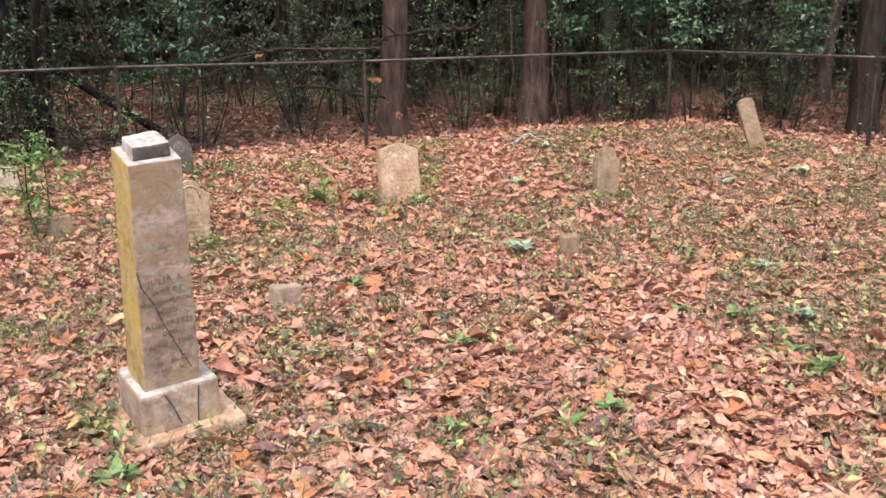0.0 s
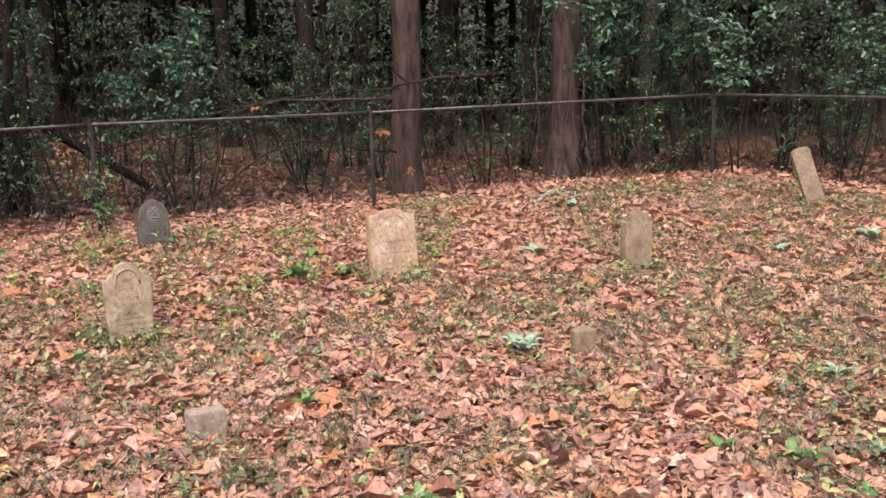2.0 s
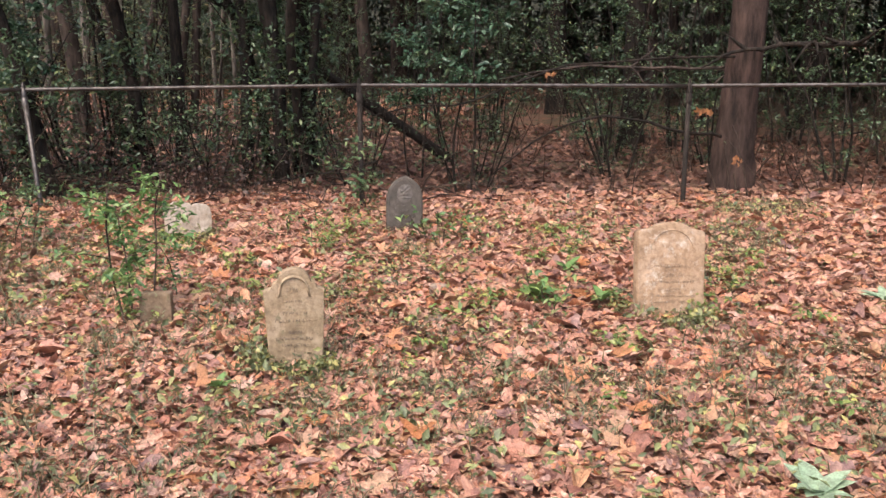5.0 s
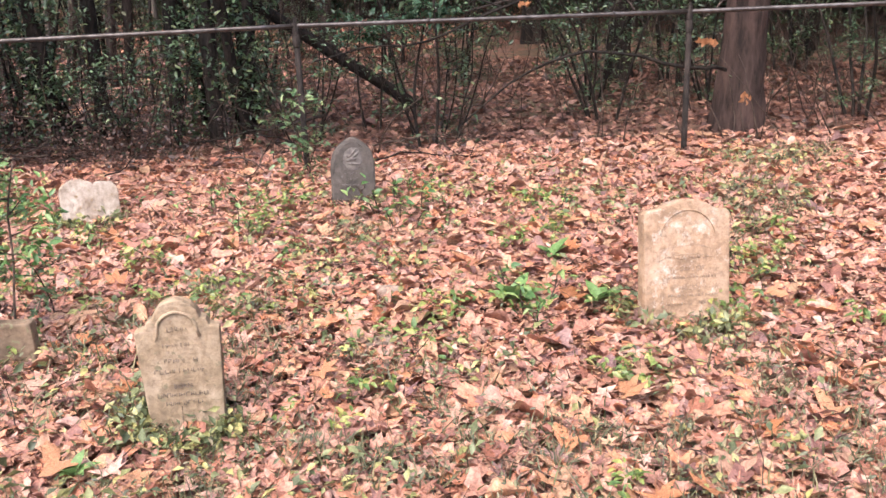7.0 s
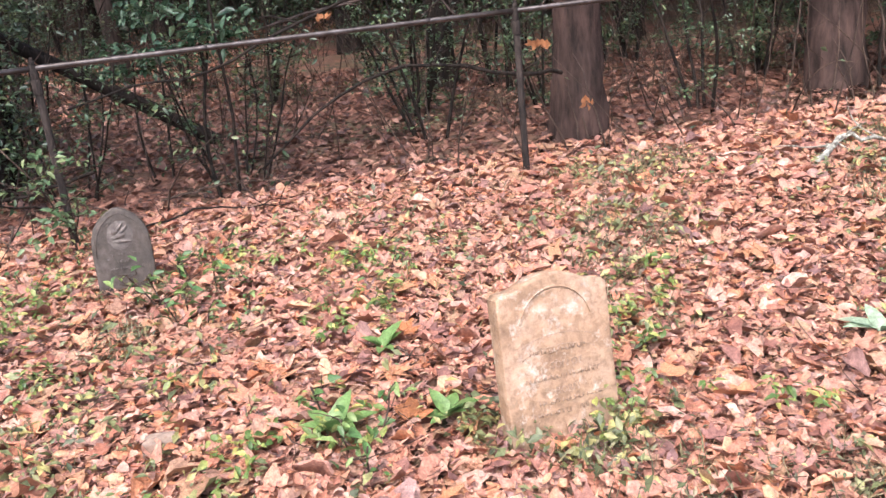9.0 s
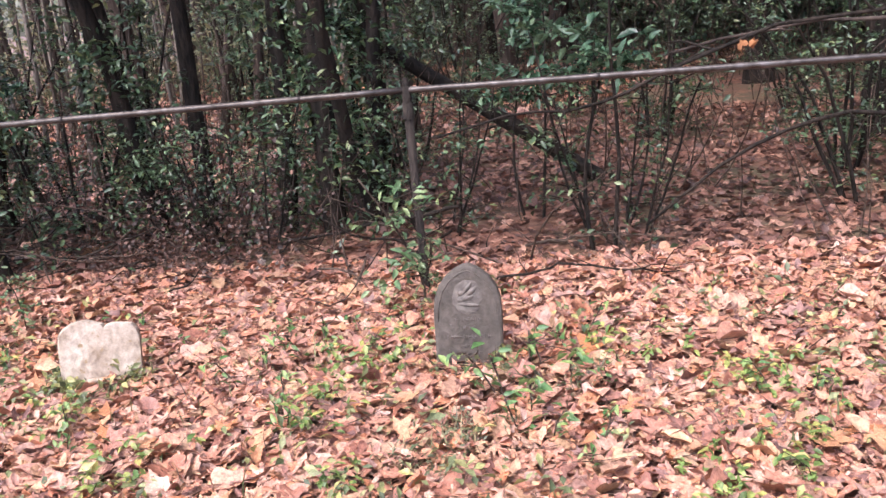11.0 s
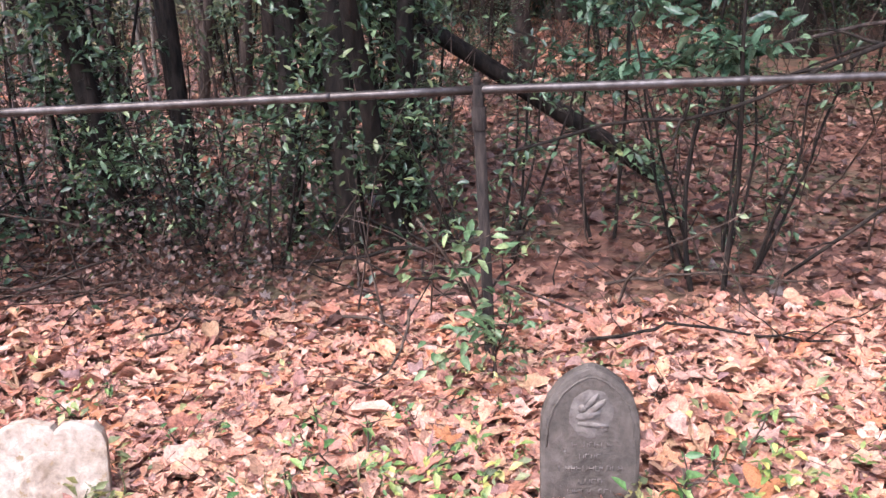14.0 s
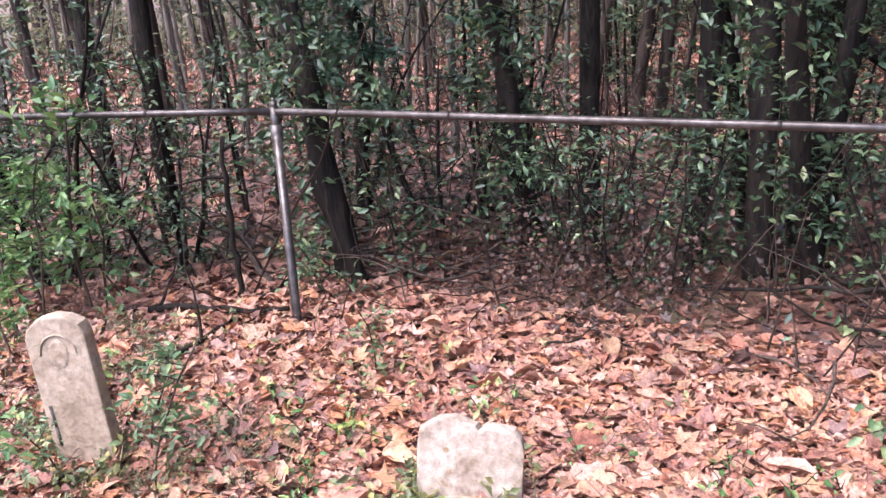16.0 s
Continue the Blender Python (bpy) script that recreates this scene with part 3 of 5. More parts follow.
# the low white broken stone
LW = base("headstone", pose(*LOW_WHITE), "low white marble headstone with a broken heart-shaped top", "gravestone", "gravestones")
tablet = part("tablet", slab([(-0.147, -0.1), (0.153, -0.1), (0.164, 0.0), (0.168, 0.225), (0.16, 0.262), (0.135, 0.288), (0.10, 0.295), (0.065, 0.298), (0.043, 0.295), (0.03, 0.281), (0.02, 0.297),
                              (-0.01, 0.305), (-0.05, 0.316), (-0.095, 0.312), (-0.138, 0.295), (-0.162, 0.268), (-0.168, 0.22), (-0.16, 0.1)], 0.06, soft=0.009, wear=0.007, seed=5), WHITE, LW)
relief(tablet, WHITE, -0.01, 0.15, 0.09, 0.085, 0.007, -0.027, "worn_panel")
part("ledge", mesh_from("ledge", *tube([(-0.11, -0.03, 0.055), (-0.03, -0.033, 0.062), (0.05, -0.033, 0.055), (0.135, -0.03, 0.07)], [0.006, 0.012, 0.012, 0.006], 6), True), WHITE, tablet)

# the far leaning stone, and the leaning one by the fence
FL = base("headstone", pose(*FAR_LEAN), "tall thin buff headstone leaning sideways in the leaves", "gravestone", "gravestones")
part("tablet", slab([(-0.092, -0.15), (0.092, -0.15), (0.092, 0.575), (0.078, 0.605), (0.04, 0.622), (-0.04, 0.622), (-0.078, 0.605), (-0.092, 0.575)], 0.06, seed=6), BUFF, FL)
NF = base("headstone", pose(*FENCE_LEAN), "buff headstone with a round top leaning near the fence", "gravestone", "gravestones")
tablet = part("tablet", slab([(-0.11, -0.15), (0.11, -0.15), (0.11, 0.465), (0.097, 0.503), (0.055, 0.532), (0, 0.542), (-0.055, 0.532), (-0.097, 0.503), (-0.11, 0.465)], 0.066, seed=7), CREAM, NF)
ring = [(p[0], -0.034, p[1]) for p in arc(0, 0.405, 0.066, 0.07, 0, 180, 11)]
part("arch_moulding", mesh_from("arch_moulding", *tube(ring, np.full(11, 0.004), 6), True), CREAM, tablet)
relief(tablet, CREAM, 0.0, 0.405, 0.036, 0.052, 0.005, -0.0325)
crack(tablet, [(-0.082, 0.22), (-0.08, 0.14), (-0.078, 0.07)], -0.0353, 0.006)


# small footstones
def footstone(x, y, yaw, w, d, h, mat, label, ry=0.0):
    ob = base("footstone", pose(x, y, float(ground_z(x, y)), 0, ry, yaw), label, "footstone", "footstones")
    part("body", block(w, d, -0.1, h, 0.96, 0.96, 0.012, 0.005, x), mat, ob)


for f in FOOTSTONES:
    footstone(*f[:6], (MARBLE, BUFF, FIELD)[f[6]], f[7])

# ---- trees ----
def limb(start, direction, length, r0, r1, bends, r, steps=9, droop=0.0):
    p = [np.array(start, dtype=float)]
    d = np.array(direction, dtype=float)
    d /= np.linalg.norm(d)
    for i in range(steps - 1):
        d = d + r.normal(0, bends, 3) - np.array([0, 0, droop])
        d /= np.linalg.norm(d)
        p.append(p[-1] + d * length / (steps - 1))
    return np.array(p), np.linspace(r0, r1, steps)


def trunk_mesh(height, r0, r1, seed, flare=1.6, bends=0.02, sides=14, lean=(0, 0, 1)):
    r = np.random.default_rng(seed)
    p, rad = limb((0, 0, -0.15), lean, height, r0, r1, bends, r, 16)
    hgt = p[:, 2] - p[0, 2]
    rad = rad * (1 + (flare - 1) * np.exp(-hgt / 0.28))
    extra = np.linspace(0, 1.2, 8)
    q = np.vstack([np.stack([np.interp(extra, hgt, p[:, i]) for i in range(3)], 1), p[hgt > 1.25]])
    rq = np.concatenate([np.interp(extra, hgt, rad) , rad[hgt > 1.25]])
    return tube(q, rq, sides, 0.05, r), p


LEAF_BIG, LEAF_SMALL = oval_leaf(0.42), small_leaf()


def crown_mesh(points, n, spread_by, size, seed, leaf=LEAF_SMALL, tilt=0.9):
    r = np.random.default_rng(seed)
    c = points[r.integers(0, len(points), n)] + r.normal(0, 1, (n, 3)) * spread_by
    return spread(*leaf, turns(n, tilt=tilt, r=r), r.uniform(0.7, 1.3, n) * size, c)


def forest_tree(name, height, r0, seed, bark, label, flare=1.7, lean=(0, 0, 1), leaves=550):
    """A tall trunk with limbs and a crown high over the view."""
    r = np.random.default_rng(seed)
    (v, f), p = trunk_mesh(height, r0, r0 * 0.35, seed, flare, 0.018, 14, lean)
    ob = base(name, Matrix.Identity(4), label, "tree", "forest trees")
    pieces, tips = [(v, f)], []
    for i in range(12):
        s = r.uniform(0.42, 0.98)
        k = min(int(s * 15), 14)
        a = r.uniform(0, 6.28)
        q, rad = limb(p[k], (math.cos(a), math.sin(a), 0.45), r.uniform(1.6, 3.4), r0 * 0.28, 0.012, 0.16, r)
        pieces.append(tube(q, rad, 6))
        tips.append(q[3:])
    part("trunk", mesh_from("trunk", *join(pieces), True), bark, ob)
    part("crown", mesh_from("crown", *crown_mesh(np.vstack(tips), leaves, 0.5, 0.26, seed, LEAF_SMALL)), CANOPY, ob, kind="stuff")
    return ob


def place(ob, x, y, turn=0, s=1.0):
    return pose(x, y, float(ground_z(x, y)) + 0.02, 0, 0, turn) @ Matrix.Scale(s, 4)


def put(ob, x, y, turn=0.0, s=1.0):
    ob.matrix_basis = place(ob, x, y, turn, s)


def again(ob, x, y, turn=0.0, s=1.0):
    c = copy_thing(ob, Matrix.Identity(4))
    c.matrix_basis = place(ob, x, y, turn, s)
    return c


pine = forest_tree("pine_tree", 13, 0.17, 3, PINE_BARK, "tall reddish-brown pine trunk standing behind the fence", 1.38)
put(pine, -0.75, 11.9, 20)
again(pine, 1.17, 13.0, 130, 1.12)
dark = forest_tree("forest_tree", 11, 0.13, 5, DARK_BARK, "dark wet trunk of a tall forest tree", 1.4)
put(dark, -4.95, 11.1, 0, 0.6)
grey = forest_tree("forest_tree", 12, 0.11, 8, GREY_BARK, "grey-brown slender trunk of a forest tree", 1.4)
put(grey, -9.4, 12.2, 0)
for x, y, turn, s, w in ((5.1, 11.5, 250, 1.2, 0), (-2.3, 14.2, 40, 1.0, 0), (-7.63, 8.2, 80, 0.5, 0), (-8.4, 8.0, 300, 0.5, 0), (-6.6, 13.4, 15, 0.8, 1), 
                         (-5.9, 10.2, 170, 0.5, 0), (-7.4, 16.5, 0, 1.0, 1), (-4.6, 18.0, 33, 1.2, 0), (-0.6, 17.5, 77, 1.0, 0),
                         (2.6, 16.4, 120, 1.1, 1), (4.3, 14.2, 180, 0.7, 0), (7.4, 13.0, 210, 1.1, 0), (6.4, 16.2, 99, 1.0, 1), (9.5, 10.5, 250, 1.2, 1), 
                         (-13.2, 16.5, 80, 1.0, 1), (-9.8, 19.5, 10, 1.3, 0), (0.9, 21.0, 60, 1.2, 1), (-20.0, 14.5, 130, 1.1, 1),
                         (4.6, 20.0, 10, 1.1, 0), (-3.0, 22.5, 150, 1.3, 1), (10.5, 15.0, 70, 1.2, 0), (-15.5, 20.5, 300, 1.3, 1), (-22.0, 20.0, 0, 1.3, 0), (-24, 10.0, 140, 1.2, 1),
                         (-13.5, 4.5, 140, 1.0, 0), ):
    again((dark, grey)[w], x, y, turn, s)

# the leaning dead trunk behind the fence
p, rad = limb((0, 0, -0.15), (-1.45, -0.9, 1.2), 4.6, 0.062, 0.045, 0.012, np.random.default_rng(4), 14)
thing("leaning_trunk", mesh_from("leaning_trunk", *tube(p, rad, 9, 0.05), True), DARK_BARK, pose(-3.7, 12.4, -0.1),
      "dark dead trunk leaning across behind the fence", "tree trunk")



def ivy_tree(x, y, r0, lean, seed, leaves, bends=0.085, height=7.5, size=0.062):
    leaves = int(leaves * 2.2)
    """A dark crooked trunk clothed in hanging evergreen leaves."""
    r = np.random.default_rng(seed)
    p, rad = limb((0, 0, -0.1), lean, height, r0, r0 * 0.7, bends * 0.9, r, 36)
    ob = base("ivy_clad_tree", pose(x, y, float(ground_z(x, y))), "dark crooked trunk clothed in glossy hanging evergreen leaves", "tree", "forest trees")
    part("trunk", mesh_from("trunk", *tube(p, rad * r.uniform(0.88, 1.14, 36), 10, 0.13, r), True), DARK_BARK, ob)
    k0 = r.integers(0, 70, leaves)
    k1 = r.random(70) * 22
    k = k1[k0]
    c = np.stack([np.interp(k, np.arange(36), p[:, i]) for i in range(3)], 1)
    a = (r.uniform(0, 6.28, 70))[k0]
    d = r0 + (r.uniform(0.01, 0.32, 70))[k0]
    c += np.stack([np.cos(a) * d, np.sin(a) * d, np.zeros(leaves)], 1) + r.normal(0, 0.075, (leaves, 3))
    v, f = LEAF_BIG
    out = turns(leaves, tilt=0.65, r=r)
    part("foliage", mesh_from("foliage", *spread(v, f, out, r.uniform(0.6, 1.2, leaves) * size, c), True), EVERGREEN, ob, kind="stuff")
    return ob


for t in ((-5.18, 10.31, 0.06, (0.03, 0.0, 1), 1, 700), (-4.75, 10.32, 0.075, (0.06, 0, 1), 2, 900), (-4.5, 10.42, 0.05, (-0.08, 0.02, 1), 3, 700), (-4.62, 10.6, 0.045, (0.05, 0, 1), 9, 500),
          (-5.93, 9.82, 0.06, (-0.06, 0, 1), 4, 1200), (-6.04, 8.74, 0.074, (-0.1, -0.08, 1), 5, 1500), (-7.3, 9.4, 0.05, (0.1, 0, 1), 7, 600), (-6.9, 10.6, 0.05, (0, 0, 1), 8, 260),
          (-5.3, 10.9, 0.05, (-0.04, 0, 1), 10, 260)):
    ivy_tree(*t)

# ---- evergreen shrubs and saplings ----
def shrub(name, seed, height, stems, leaves, width, label, category="shrub", leaf_size=0.062, mat=None, bark=None, low=0.08, r0=0.016, leaf=LEAF_BIG, group="undergrowth"):
    """Several thin stems with side twigs and leaves set along them."""
    r = np.random.default_rng(seed)
    ob = base(name, Matrix.Identity(4), label, category, group)
    wood, pts, dirs = [], [], []
    for i in range(stems):
        a = r.uniform(0, 6.28)
        p, rad = limb((math.cos(a) * 0.06 * stems ** 0.5, math.sin(a) * 0.06 * stems ** 0.5, -0.05), (math.cos(a) * width, math.sin(a) * width, 1), height * r.uniform(0.7, 1.1), r0, 0.004, 0.07, r, 12)
        part("stem", mesh_from("stem", *tube(p, rad, 5), True), bark or DARK_BARK, ob)
        for j in range(int(5 + 5 * height)):
            k = r.integers(max(1, int(low * 12)), 12)
            b = r.uniform(0, 6.28)
            q, rq = limb(p[k], (math.cos(b), math.sin(b), 0.3), r.uniform(0.15, 0.5) * min(1.0, height * 0.45 + 0.15), 0.004, 0.0015, 0.15, r, 5, 0.03)
            wood.append(tube(q, rq, 3))
            pts.append(q[1:])
    if wood:
        part("twig_spray", mesh_from("twig_spray", *join(wood)), bark or DARK_BARK, ob, kind="stuff")
    pts = np.vstack(pts)
    c = pts[r.integers(0, len(pts), leaves)] + r.normal(0, 0.025, (leaves, 3))
    part("foliage", mesh_from("foliage", *spread(*leaf, turns(leaves, tilt=0.55, r=r), r.uniform(0.6, 1.25, leaves) * leaf_size, c), True), mat or EVERGREEN, ob, kind="stuff")
    return ob


SH_LABEL = "glossy dark evergreen shrub in the undergrowth behind the fence"
shrubs = [shrub("evergreen_shrub", 11, 2.6, 6, 2850, 0.18, SH_LABEL, leaf_size=0.047), shrub("evergreen_shrub", 12, 3.2, 5, 2850, 0.12, SH_LABEL, leaf_size=0.047),
          shrub("evergreen_shrub", 13, 1.5, 6, 1710, 0.35, SH_LABEL, leaf_size=0.047), shrub("evergreen_shrub", 14, 2.2, 4, 1330, 0.25, SH_LABEL, leaf_size=0.047), shrub("evergreen_shrub", 15, 1.1, 7, 700, 0.35, "straggly low evergreen shrub with thin dark stems", leaf_size=0.045, r0=0.008)]
FIRST = [(-5.0, 10.75), (-6.5, 10.0), (-5.7, 12.3), (2.1, 15.4), (-5.0, 9.85)]
for s, (x, y) in zip(shrubs, FIRST):
    put(s, x, y)
MORE = [(-7.9, 8.9, 1), (-7.6, 7.0, 2), (-2.3, 12.9, 0), (-1.7, 14.0, 1), (0.2, 12.6, 3), (0.6, 14.0, 0),
        (1.9, 13.6, 1), (2.4, 12.7, 2), (3.1, 13.6, 0), (3.9, 12.8, 1), (4.6, 13.2, 0), (5.6, 12.6, 1), (6.4, 11.7, 0), (7.2, 10.6, 1), (7.0, 12.4, 0), (8.2, 11.5, 1), 
        (-8.6, 13.0, 1), (-10.4, 14.6, 0), (-4.2, 14.0, 0), (-5.6, 15.2, 1), (-3.4, 15.6, 3), (-0.6, 15.3, 0), (2.8, 15.2, 0),
        (5.2, 15.0, 1), (7.4, 14.4, 0), (9.0, 13.2, 1), (-17.0, 8.0, 3), (-10.2, 5.2, 1),
        (-7.6, 15.8, 0), (-2.0, 17.2, 1), (1.2, 17.5, 0), (4.0, 17.6, 1), (6.6, 18.0, 0), (-12.0, 17.6, 1), (-16.6, 17.2, 0), (-18.8, 12.0, 1), (-9.0, 17.4, 3), (9.6, 16.4, 1), (-20.5, 10.5, 0),
        (-1.1, 13.2, 2), (-6.7, 9.7, 2), (-7.0, 8.0, 2), (1.4, 14.8, 2), (4.9, 14.2, 2), (-1.9, 12.1, 3), (-7.2, 7.4, 3), (-7.4, 9.4, 3), (-5.25, 9.75, 4), (-4.0, 10.5, 4), (-5.7, 9.9, 4), (-3.0, 10.9, 4), (-7.5, 7.6, 4)]
for i, (x, y, w) in enumerate(MORE):
    again(shrubs[w], x, y, (i * 137) % 360, 0.85 + 0.3 * ((i * 0.618) % 1))

sap = shrub("sapling", 21, 0.85, 3, 700, 0.13, "leafy green sapling growing out of the leaf litter", "sapling", 0.05, BRIGHT, TWIG, 0.3, 0.006, group="saplings")
put(sap, -2.85, 6.42)
again(sap, -4.55, 6.6, 300, 0.75)
again(sap, -6.6, 7.35, 120, 1.55)
again(sap, -6.15, 7.1, 40, 1.1)
thin = shrub("sapling", 27, 0.9, 1, 115, 0.04, "thin sapling with a few broad green leaves", "sapling", 0.055, SOFT, TWIG, 0.25, 0.006, group="saplings")
put(thin, -3.23, 9.47, 0, 1.1)
for x, y, turn, s in ((-4.62, 7.22, 200, 0.8), (-5.0, 8.3, 60, 0.55), (-4.92, 7.3, 130, 0.75), (-4.9, 7.05, 20, 0.5), (-6.4, 7.5, 100, 1.1), (-3.0, 6.9, 30, 0.6), (-5.85, 8.5, 10, 0.75), (-6.9, 7.4, 210, 1.2), (-3.3, 9.42, 80, 0.6)):
    again(thin, x, y, turn, s)
glossy = shrub("young_tree", 29, 2.3, 2, 760, 0.1, "young evergreen tree with broad wet glossy leaves", "tree", 0.092, GLOSSY, DARK_BARK, 0.5, 0.014)
put(glossy, -2.92, 10.55)
for x, y, turn, s in ((-3.6, 10.95, 30, 0.78), (1.45, 12.75, 300, 1.2), (-6.75, 9.15, 130, 1.0), (1.9, 13.4, 40, 1.4), (2.7, 13.0, 160, 1.5), (3.2, 12.3, 70, 1.1), (4.3, 11.9, 190, 1.0)):
    again(glossy, x, y, turn, s)
small = shrub("seedling", 23, 0.3, 2, 22, 0.4, "small green seedling standing in fallen leaves", "seedling", 0.07, BRIGHT, TWIG, 0.2, 0.004, group="seedlings")
put(small, -2.3, 8.78)
for x, y, turn, s in ((-2.22, 8.95, 70, 0.9), (-3.3, 8.35, 10, 0.7), (-1.05, 7.62, 45, 0.9), (-0.95, 7.5, 190, 0.8), (0.1, 3.25, 140, 0.5), (-1.12, 3.0, 220, 0.6), (-3.25, 8.68, 20, 0.8), (-2.23, 8.69, 70, 0.9), (-2.35, 9.23, 170, 0.7),
                      (-3.5, 8.75, 40, 0.6), (-3.05, 9.1, 10, 0.5), (-3.3, 9.05, 150, 0.5), (-2.05, 8.5, 90, 0.7), (-2.0, 9.0, 20, 0.5), (-1.8, 8.4, 200, 0.6), (-3.9, 8.55, 130, 0.5), (-4.3, 7.7, 70, 0.6), (-4.6, 7.9, 10, 0.7), (-3.5, 7.6, 250, 0.6), (-4.9, 7.75, 30, 0.7), (-1.4, 9.1, 300, 0.6), 
                      (1.6, 4.4, 20, 0.8), (1.75, 4.1, 200, 0.7), (-3.1, 8.7, 150, 0.6), (-2.9, 8.1, 240, 0.7), (-4.4, 8.5, 0, 0.6)):
    again(small, x, y, turn, s)


def rosette(name, seed, n, length, mat, label):
    """A low plant of broad leaves spreading from one root."""
    r = np.random.default_rng(seed)
    v, f = oval_leaf(0.45, 0.08, 0.25)
    pieces = []
    ob = base(name, Matrix.Identity(4), label, "plant", "broad-leaved plants")
    for i in range(n):
        a, up = 6.28 * i / n + r.normal(0, 0.25), r.uniform(0.45, 0.95)
        d = Matrix.Rotation(a, 3, "Z") @ Matrix.Rotation(up, 3, "X")
        part("leaf", mesh_from("leaf", (np.array(d) @ (v * length * r.uniform(0.7, 1.15)).T).T + (0, 0, 0.035), f, True), mat, ob)
    return ob


pale = rosette("broad_leaved_plant", 3, 9, 0.155, PALE, "pale grey-green broad-leaved weed in fallen leaves")
put(pale, 0.5, 5.95)
for x, y, turn, s in ((0.65, 8.45, 60, 0.9), (1.5, 9.4, 10, 0.7), (1.1, 10.4, 200, 0.9), (2.5, 8.3, 130, 0.8), (2.0, 5.6, 70, 0.7), (3.3, 8.6, 0, 1.0), (1.9, 4.7, 10, 0.7)):
    again(pale, x, y, turn, s)
fresh = rosette("broad_leaved_plant", 5, 7, 0.16, BRIGHT, "bright green broad-leaved weed in fallen leaves")
put(fresh, -1.08, 7.6)
for x, y, turn, s in ((-0.75, 7.75, 60, 0.8), (-1.1, 8.2, 130, 0.7), (1.5, 4.62, 10, 0.7), (1.24, 4.72, 50, 0.5), (0.52, 3.41, 100, 0.5), (0.7, 3.56, 10, 0.6), (1.71, 3.99, 80, 0.7), (1.66, 4.2, 30, 0.6), (0.06, 3.37, 30, 0.5), (-1.09, 2.97, 30, 0.7), (0.1, 4.3, 20, 0.6),
                      (-0.5, 5.2, 20, 0.6), (-1.9, 5.9, 20, 0.6)):
    again(fresh, x, y, turn, s)


# ---- fallen branches ----
def branch(name, pts, r0, r1, mat, label, twigs=0, seed=0):
    r = np.random.default_rng(seed)
    pts = np.array(pts, dtype=float)
    s = np.linspace(0, 1, 14)
    q = np.stack([np.interp(s, np.linspace(0, 1, len(pts)), pts[:, i]) for i in range(3)], 1) + r.normal(0, 0.008, (14, 3))
    ob = base(name, Matrix.Translation(pts[0]), label, "branch")
    q -= pts[0]
    part("limb", mesh_from("limb", *tube(q, np.linspace(r0, r1, 14), 7, 0.08, r), True), mat, ob)
    for _ in range(twigs):
        k = r.integers(3, 13)
        p, rad = limb(q[k], r.normal(0, 1, 3) * (1, 1, 0.4) + (0, 0, 0.2), r.uniform(0.15, 0.5), r1 * 0.8, 0.0015, 0.2, r, 6)
        part("twig", mesh_from("twig", *tube(p, rad, 4), True), mat, ob)
    return ob


g = lambda x, y, h=0.0: (x, y, float(ground_z(x, y)) + h)
branch("fallen_branch", [g(-0.6, 3.15, 0.03), g(-0.45, 3.35, 0.05), g(-0.36, 3.62, 0.03)], 0.012, 0.006, LICHEN, "short dark lichened stick lying on leaves", 3, 1)
branch("fallen_branch", [g(0.72, 10.55, 0.03), g(0.88, 10.85, 0.12), g(1.22, 10.95, 0.06)], 0.022, 0.008, LICHEN, "pale lichened fallen branch with twigs", 8, 2)
branch("fallen_branch", [g(-0.95, 7.95, 0.03), g(-1.0, 8.15, 0.05), g(-1.25, 8.35, 0.03)], 0.008, 0.004, TWIG, "thin dead stick curved on leaves", 3, 3)
branch("fallen_branch", [g(-5.5, 6.9, 0.03), g(-5.6, 7.7, 0.06), g(-6.2, 8.4, 0.05)], 0.016, 0.01, DARK_BARK, "dark dead branch lying by the fence", 4, 4)
branch("fallen_branch", [g(-6.3, 7.55, 0.05), g(-6.02, 7.88, 0.06), g(-5.75, 8.22, 0.05)], 0.02, 0.012, DARK_BARK, "dark wet dead branch lying by the fence", 4, 21)
branch("dead_sapling", [g(-6.17, 8.12, -0.05), g(-6.19, 8.13, 0.4), g(-6.2, 8.14, 0.85)], 0.017, 0.012, DARK_BARK, "bare dark dead stem standing by the fence", 3, 22)
branch("fallen_branch", [g(-3.3, 10.4, 0.05), g(-2.9, 10.6, 0.12), g(-2.5, 10.75, 0.08)], 0.008, 0.003, TWIG, "thin dead branch lying under the fence", 6, 5)
branch("dead_limb", [(-0.8, 11.5, 0.42), (-0.91, 11.24, 0.44), (-1.22, 11.06, 0.51), (-1.62, 10.88, 0.62), (-1.86, 10.68, 0.57), (-2.14, 10.44, 0.44), (-2.5, 10.3, 0.1)], 0.016, 0.007, DARK_BARK,
       "thin dead limb arching down behind the fence", 6, 6)
branch("dead_limb", [(-3.39, 9.78, 0.64), (-3.11, 10.04, 0.72), (-2.88, 10.34, 0.69), (-2.6, 10.55, 0.8), (-2.19, 10.85, 1.02), (-1.3, 11.3, 1.1), (-0.5, 11.9, 1.1)], 0.006, 0.012, DARK_BARK,
       "long wet bare limb hanging beside the fence", 7, 7)
branch("dead_limb", [(-2.82, 11.25, 0.88), (-2.15, 11.47, 1.0), (-1.37, 11.75, 0.98), (-0.62, 12.0, 0.97)], 0.008, 0.016, GREY_BARK, "grey dead limb lying across a pine trunk", 9, 8)
branch("dead_limb", [(-0.98, 11.42, 1.02), (-0.72, 11.5, 1.14), (-0.13, 11.69, 1.22), (0.32, 11.81, 1.21)], 0.01, 0.028, DARK_BARK, "dark broken limb beside a pine trunk", 8, 9)


